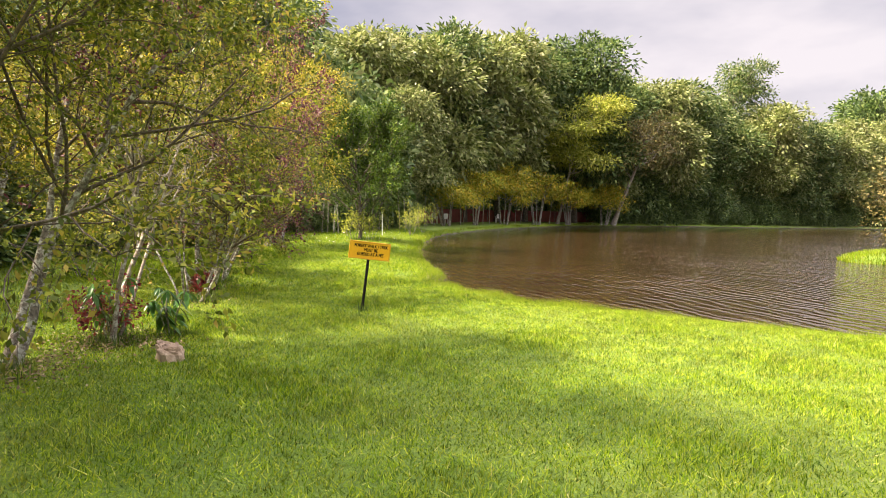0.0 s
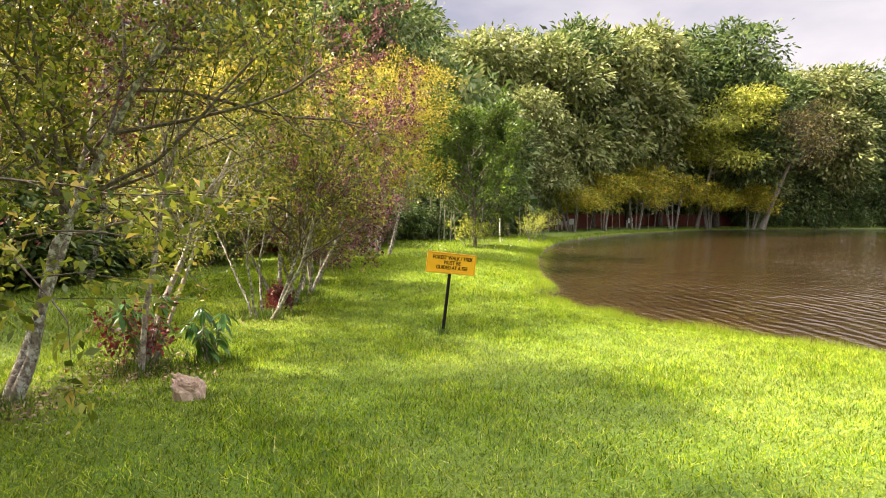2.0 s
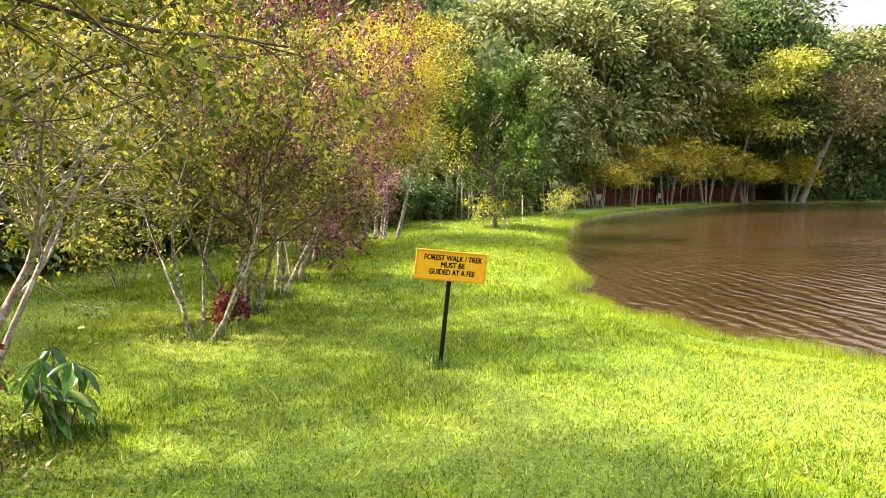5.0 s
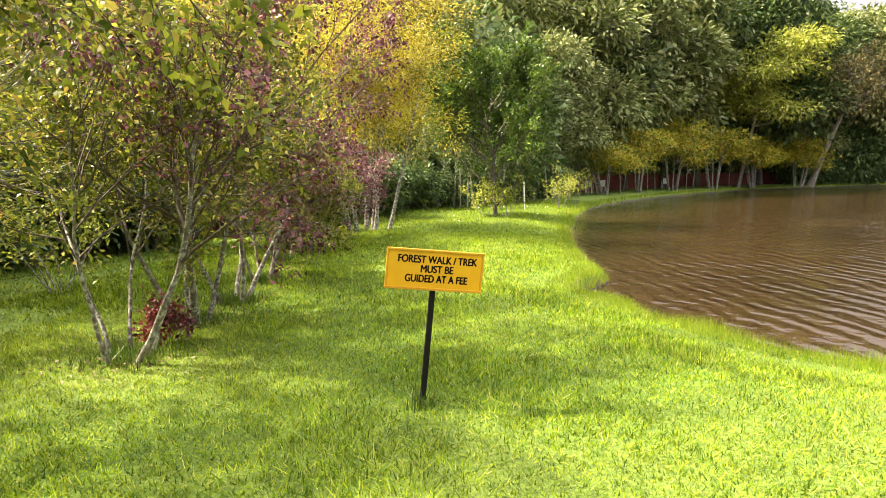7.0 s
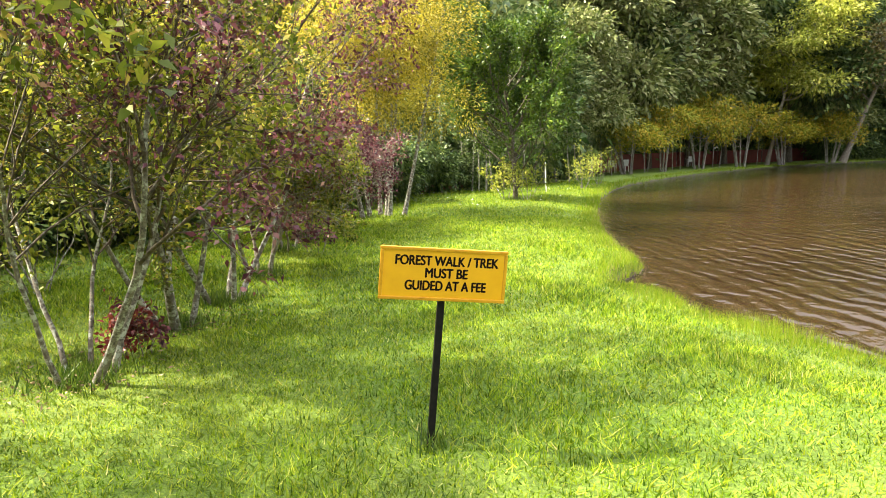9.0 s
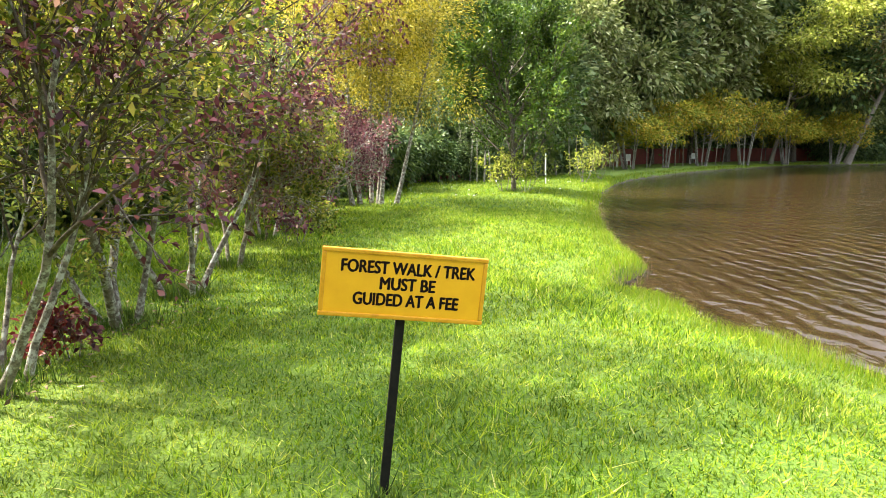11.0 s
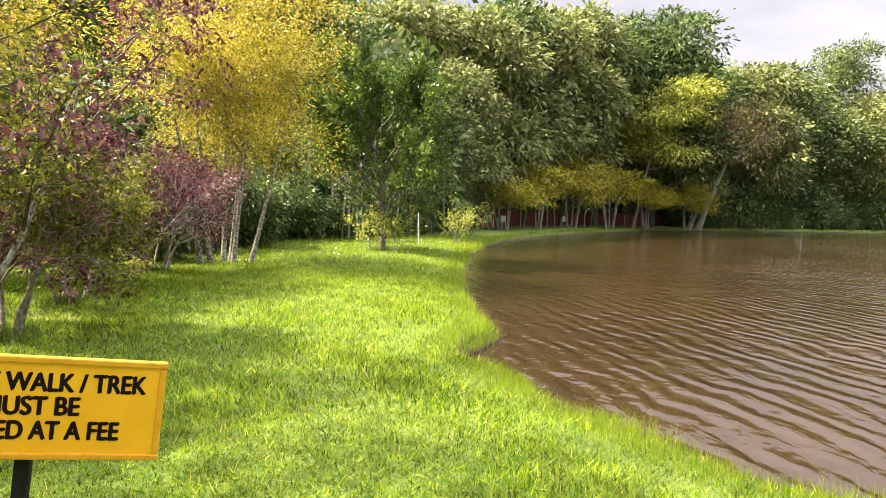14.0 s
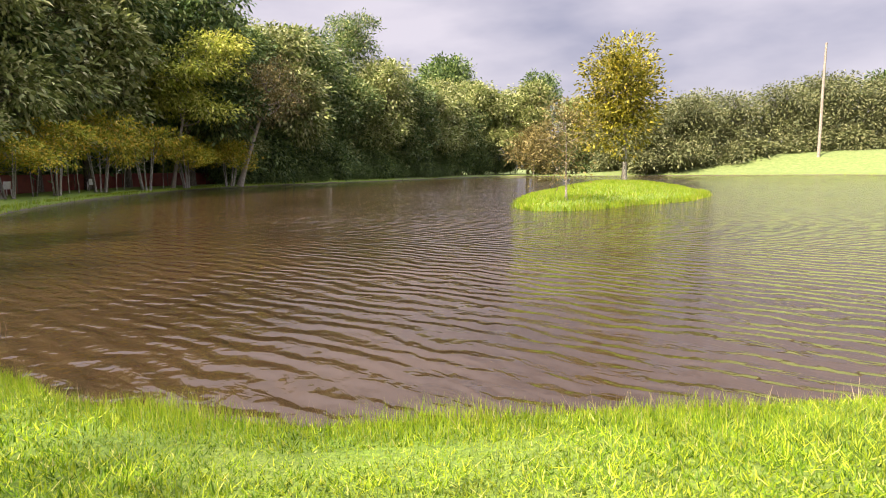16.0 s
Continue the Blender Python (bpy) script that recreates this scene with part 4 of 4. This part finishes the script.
small_tree("young_tree", "vase-shaped young tree with rising green branches", 54, 1, VASE, [("leaves", M_FRESH, 28, 0.12, 1.0, 0.0)], M_BARK_DARK, pose(0.0, 17.3, 0), 0.11, 3.7, 0.0, 0.0)


# ---- sign ----
def sign():
    lean = Matrix.Rotation(radians(16), 4, "Z") @ Matrix.Rotation(radians(6.0), 4, "Y")
    root = tagged(empty("sign", lean), "leaning yellow notice board on a black post", "sign")
    bm = bmesh.new()
    box(bm, (0.034, 0.034, 1.06), (0, 0.024, 0.40), 0.004)
    part("post", bm, M_POST, root, "black painted wooden post with worn edges")
    W, H, Z = 0.60, 0.247, 0.872
    bm = bmesh.new()
    box(bm, (W, 0.016, H), (0, 0, Z), 0.002)
    board = part("board", bm, M_SIGN, root, "yellow painted wooden board")
    for name, size, c in (("top_trim", (W + 0.006, 0.024, 0.016), (0, -0.002, Z + H / 2 - 0.006)), ("bottom_trim", (W + 0.006, 0.024, 0.016), (0, -0.002, Z - H / 2 + 0.006)),
                          ("side_trim", (0.016, 0.022, H - 0.03), (-W / 2 + 0.006, -0.002, Z)), ("side_trim", (0.016, 0.022, H - 0.03), (W / 2 - 0.006, -0.002, Z))):
        bm = bmesh.new()
        box(bm, size, c, 0.004)
        part(name, bm, M_SIGN_TRIM, board)
    for text, dz, width in (("FOREST WALK / TREK", 0.062, 0.488), ("MUST BE", 0.004, 0.2), ("GUIDED AT A FEE", -0.056, 0.385)):
        cu = bpy.data.curves.new("words", "FONT")
        cu.body, cu.align_x, cu.align_y, cu.size, cu.extrude, cu.offset = text, "CENTER", "CENTER", 0.064, 0.0003, 0.0
        tmp = new("words", cu)
        bpy.context.view_layer.update()
        me = bpy.data.meshes.new_from_object(tmp.evaluated_get(bpy.context.evaluated_depsgraph_get()))
        wide = tmp.dimensions.x
        bpy.data.objects.remove(tmp)
        me.transform(Matrix.Translation((0.012, -0.0085, Z + dz)) @ Matrix.Rotation(radians(90), 4, "X") @ Matrix.Diagonal((width / wide, 1, 1, 1)))
        bold = bmesh.new()
        for k, dx, dz2 in ((0, 0, 0), (1, 0.0024, 0), (2, -0.0024, 0), (3, 0.0012, 0.0016), (4, -0.0012, -0.0016)):
            thick = me.copy()
            thick.transform(Matrix.Translation((dx, -0.0001 * k, dz2)))
            bold.from_mesh(thick)
            bpy.data.meshes.remove(thick)
        bold.to_mesh(me)
        bold.free()
        me.materials.clear()
        me.materials.append(M_LETTER)
        child("lettering", me, board, "black capital letters reading " + text)
    return root


sign()


# ---- stone ----
def stone():
    bm = bmesh.new()
    bmesh.ops.create_icosphere(bm, subdivisions=4, radius=1)
    for v in bm.verts:
        p = v.co.copy()
        p = Vector([math.copysign(abs(c) ** 0.5, c) for c in p])
        n = noise.fractal(p * 1.9, 0.9, 2.0, 5) * 0.30 + noise.noise(p * 0.8) * 0.18
        v.co = Vector((p.x * 0.135, p.y * 0.12, p.z * 0.16)) * (1 + n)
        v.co.z += v.co.x * -0.22
    me = bpy.data.meshes.new("stone")
    bm.to_mesh(me)
    bm.free()
    me.materials.append(M_ROCK)
    ob = new("stone", me)
    ob.matrix_basis = pose(-1.80, -2.80, 0.035, 4, -6, 22) @ Matrix.Scale(0.84, 4)
    tagged(ob, "pinkish weathered stone lying in the grass", "stone")


stone()


# ---- small plants ----
def broad_plant(m, seed, stems, tall, leaf, label):
    r = np.random.default_rng(seed)
    root = tagged(empty("broadleaf_shrub", m), label, "shrub")
    for i in range(stems):
        a = 2 * np.pi * i / stems + r.uniform(-0.4, 0.4)
        way = unit(np.array((math.cos(a) * 0.3, math.sin(a) * 0.3, 1)))
        pts, rad, _ = branch_line(r, (math.cos(a) * 0.03, math.sin(a) * 0.03, -0.03), way, tall * r.uniform(0.6, 1.1), 0.010, 0.005, 6, 0.08, 0.05)
        v, f = tubes([(pts, rad)])
        stem = child("stem", np_mesh("stem", v, f, [M_BARK], True), root)
        p, t = [], []
        for h in (0.5, 0.75, 1.0):
            for j in range(6 if h == 1.0 else 3):
                b = 2 * np.pi * j / 6 + r.uniform(-0.4, 0.4)
                p.append(pts[int(h * 6)])
                t.append((math.cos(b), math.sin(b), r.uniform(-1.3, 0.1)))
        p, t = np.array(p), unit(np.array(t))
        L = leaf * r.uniform(0.7, 1.25, len(p))
        vs, fs = [], []
        s = unit(np.cross(t, np.array((0, 0, 1.0))))
        n = np.cross(s, t)
        prof = ((0.0, 0.02), (0.2, 0.6), (0.45, 1.0), (0.75, 0.75), (1.0, 0.03))
        for k, (u, w) in enumerate(prof):
            c = p + t * (L * u)[:, None] - np.array((0, 0, 1)) * (L * 0.35 * u * u)[:, None]
            wd = (L * 0.17 * w)[:, None]
            vs.append(np.stack([c - s * wd + n * wd * 0.3, c, c + s * wd + n * wd * 0.3], 1))
        V = np.stack(vs, 1)
        m_ = len(p)
        idx = np.arange(m_ * 15).reshape(m_, 5, 3)
        F = np.concatenate([np.stack([idx[:, k, c], idx[:, k, c + 1], idx[:, k + 1, c + 1], idx[:, k + 1, c]], -1) for k in range(4) for c in range(2)])
        child("leaves", np_mesh("leaves", V.reshape(-1, 3), F, [M_RHODO], True), stem)
    return root


broad_plant(pose(-2.10, -1.75, 0), 61, 7, 0.62, 0.15, "young shrub with glossy drooping broad leaves")
broad_plant(pose(-2.66, -1.93, 0), 62, 6, 0.74, 0.15, "young shrub with drooping broad leaves against a trunk")


def litter():
    r = np.random.default_rng(71)
    c = np.array([(-3.1, -3.2), (-2.6, -2.1), (-2.6, 0.9), (-2.7, 2.2)])
    i = r.choice(4, 2600, p=(0.4, 0.4, 0.1, 0.1))
    q = c[i] + r.normal(0, 0.32, (2600, 2))
    z = ground_z(q, signed(q, shore)) + r.uniform(0.005, 0.05, 2600)
    t = r.normal(size=(2600, 3)) * np.array((1, 1, 0.35))
    L = r.uniform(0.02, 0.06, 2600)
    v, f = leaves(np.column_stack([q, z]), t, L, L * 0.4, r)
    tagged(new("leaf_litter", np_mesh("leaf_litter", v, f, [M_LITTER])), "dry fallen leaves round the tree feet", "leaf litter", kind="stuff")


litter()


# ---- fence and far things ----
def fence():
    line = np.array([(-6.9, 10.5), (-5.9, 15.5), (-5.3, 20.2), (-3.2, 24.2), (0.6, 31.0), (3.2, 39.2), (9.4, 49.6), (17.6, 59.2), (29.0, 64.5)], float)
    root = tagged(empty("fence"), "red painted sheet fence behind the trees", "fence")
    seg = np.linalg.norm(np.diff(line, axis=0), axis=1)
    for i, (a, b) in enumerate(zip(line[:-1], line[1:])):
        n = max(1, round(seg[i] / 2.4))
        ang = math.atan2(*(b - a)[::-1])
        for k in range(n):
            c = a + (b - a) * (k + 0.5) / n
            w = seg[i] / n
            bm = bmesh.new()
            box(bm, (w - 0.06, 0.03, 1.2), (0, 0, 0.62))
            ob = part("panel", bm, M_RED_WALL, root)
            ob.matrix_basis = pose(c[0], c[1], 0, 0, 0, math.degrees(ang))
            e = a + (b - a) * k / n
            bm = bmesh.new()
            box(bm, (0.09, 0.09, 1.4), (0, 0, 0.65), 0.008)
            ob = part("fence_post", bm, M_BARK_DARK, root)
            ob.matrix_basis = pose(e[0], e[1], 0, 0, 0, math.degrees(ang))


fence()

stake = tagged(empty("stake", pose(1.06, 21.8, 0, 0, -2, 0)), "thin white stake standing in the lawn", "stake")
v, f = tubes([(np.array([(0, 0, -0.15), (0, 0, 0.5), (0.01, 0, 1.12)]), np.array((0.022, 0.022, 0.02)))])
child("rod", np_mesh("rod", v, f, [M_WHITE], True), stake)


# ---- small things ----
SPRIG = [dict(wobble=0.1, lift=0.03, n=6, kids=6, angle=(30, 60), ratio=0.5, **{"from": 0.3}), dict(wobble=0.15, lift=0.0, n=4, rmax=0.004)]
for seed, x, y, h in ((81, -2.7, 6.25, 0.55), (82, -3.0, 6.6, 0.45), (83, -2.45, 1.45, 0.35), (84, -2.9, -1.55, 0.4)):
    tagged(small_tree("sapling", "thin sapling with dark reddish leaves in the grass", seed, 2, SPRIG, [("leaves", M_PURPLE, 10, 0.07, 1.0, 0.4)], M_BARK, pose(x, y, 0), 0.008, h, 0.3, 0.03), category="sapling", group="saplings by the tree row")
for seed, x, y, z in ((91, -2.66, -2.1, 0), (92, -2.5, 1.35, 0)):
    tagged(small_tree("red_shrub", "low shrub with red leaves at a tree foot", seed, 5, SPRIG, [("leaves", M_RED, 16, 0.055, 1.0, 0.3)], M_BARK, pose(x, y, z), 0.006, 0.36 if y > 0 else 0.6, 0.25, 0.05), category="shrub", group="red shrubs at the tree feet")
for seed, x, y in ((93, 0.35, 17.0), (94, -0.3, 17.6), (95, 2.6, 23.8), (96, 3.6, 27.4), (97, -5.1, 3.5)):
    tagged(small_tree("yellow_shrub", "small yellow-green shrub at the lawn edge", seed, 6, SPRIG, [("leaves", M_LIME, 16, 0.10, 1.0, 0.1)], M_BARK, pose(x, y, 0), 0.012, 1.25, 0.6, 0.08), category="shrub", group="yellow shrubs at the lawn edge")


def chair():
    root = tagged(empty("plastic_chair"), "white plastic garden chair under the trees", "chair", "white chairs")
    bm = bmesh.new()
    box(bm, (0.44, 0.44, 0.03), (0, 0, 0.43), 0.01)
    part("seat", bm, M_WHITE, root)
    bm = bmesh.new()
    box(bm, (0.42, 0.03, 0.42), (0, 0.22, 0.66), 0.01, Matrix.Rotation(radians(-10), 4, "X"))
    part("backrest", bm, M_WHITE, root)
    for x in (-0.2, 0.2):
        bm = bmesh.new()
        box(bm, (0.05, 0.42, 0.03), (x * 1.12, 0, 0.64), 0.008)
        part("armrest", bm, M_WHITE, root)
        for y in (-0.2, 0.2):
            bm = bmesh.new()
            box(bm, (0.045, 0.045, 0.43 if y > 0 else 0.64), (x * 1.1, y, 0.215 if y > 0 else 0.32), 0.008)
            part("leg", bm, M_WHITE, root)
    return root


seat = chair()
seat.matrix_basis = pose(5.9, 41.3, 0, 0, 0, 160)
copy_thing(seat, pose(6.9, 42.8, 0, 0, 0, 205))
copy_thing(seat, pose(13.4, 51.6, 0, 0, 0, 180))


def petals():
    r = np.random.default_rng(72)
    q = np.column_stack([r.uniform(-4, 2.2, 46), r.uniform(14, 24, 46)])
    q = q[signed(q, shore) > 0.5]
    t = r.normal(size=(len(q), 3)) * np.array((1, 1, 0.3))
    L = r.uniform(0.05, 0.1, len(q))
    v, f = leaves(np.column_stack([q, np.full(len(q), 0.07)]), t, L, L * 0.6, r)
    tagged(new("fallen_petals", np_mesh("fallen_petals", v, f, [M_WHITE])), "pale petals scattered on the far lawn", "petals", kind="stuff")


petals()


def slim_trunks():
    """Bare slim stems standing before the dark wood."""
    r = np.random.default_rng(73)
    first = None
    for x, y in ((-3.0, 21.9), (-3.8, 21.4), (-3.64, 22.2), (-1.6, 22.6), (-1.3, 22.5), (-1.1, 22.9), (-1.9, 22.8), (-6.1, 23.2), (0.1, 24.6), (2.3, 28.2), (-5.2, 18.8), (-5.0, 16.6), (-4.7, 14.6), (-6.1, 14.9),
                 (-4.5, 20.6), (-2.5, 23.6), (-2.2, 24.1), (-0.7, 25.2), (-0.3, 26.0), (0.7, 26.8), (1.1, 27.6), (1.7, 29.0), (2.9, 31.5), (3.3, 33.0), (4.0, 34.6), (4.6, 36.2),
                 (5.4, 37.4), (8.0, 41.2), (8.4, 42.4), (10.6, 45.0), (11.4, 46.2), (14.6, 49.6), (15.4, 50.6), (19.2, 53.6), (-5.6, 20.2), (-5.9, 21.4), (-6.4, 17.6), (-6.6, 19.3)):
        m = pose(x, y, 0, r.uniform(-5, 5), r.uniform(-6, 6), r.uniform(0, 360)) @ Matrix.Diagonal((0.8, 0.8, r.uniform(0.6, 1.0), 1))
        if first is None:
            first = tagged(empty("slim_tree", m), "slim grey bare stem at the wood's edge", "tree", "slim stems at the wood edge")
            pts, rad, _ = branch_line(r, (0, 0, -0.1), (0, 0, 1), 3.4, 0.06, 0.03, 8, 0.04, 0.02)
            v, f = tubes([(pts, rad)])
            child("trunk", np_mesh("trunk", v, f, [M_BARK], True), first)
            tw = [branch_line(r, pts[5 + i % 4], fork(r, np.array((0, 0, 1.0)), 0.9), 0.9, 0.015, 0.005, 4, 0.15, 0.0)[0] for i in range(10)]
            v, f = tubes([(t, np.linspace(0.012, 0.004, 5)) for t in tw])
            tagged(child("brushwood", np_mesh("brushwood", v, f, [M_BARK], True), first), kind="stuff")
            v, f = twig_leaves(r, tw, 40, 0.14, 0.45, 0.4, 0.12)
            child("leaves", np_mesh("leaves", v, f, [M_GREEN]), first)
        else:
            copy_thing(first, m)


slim_trunks()
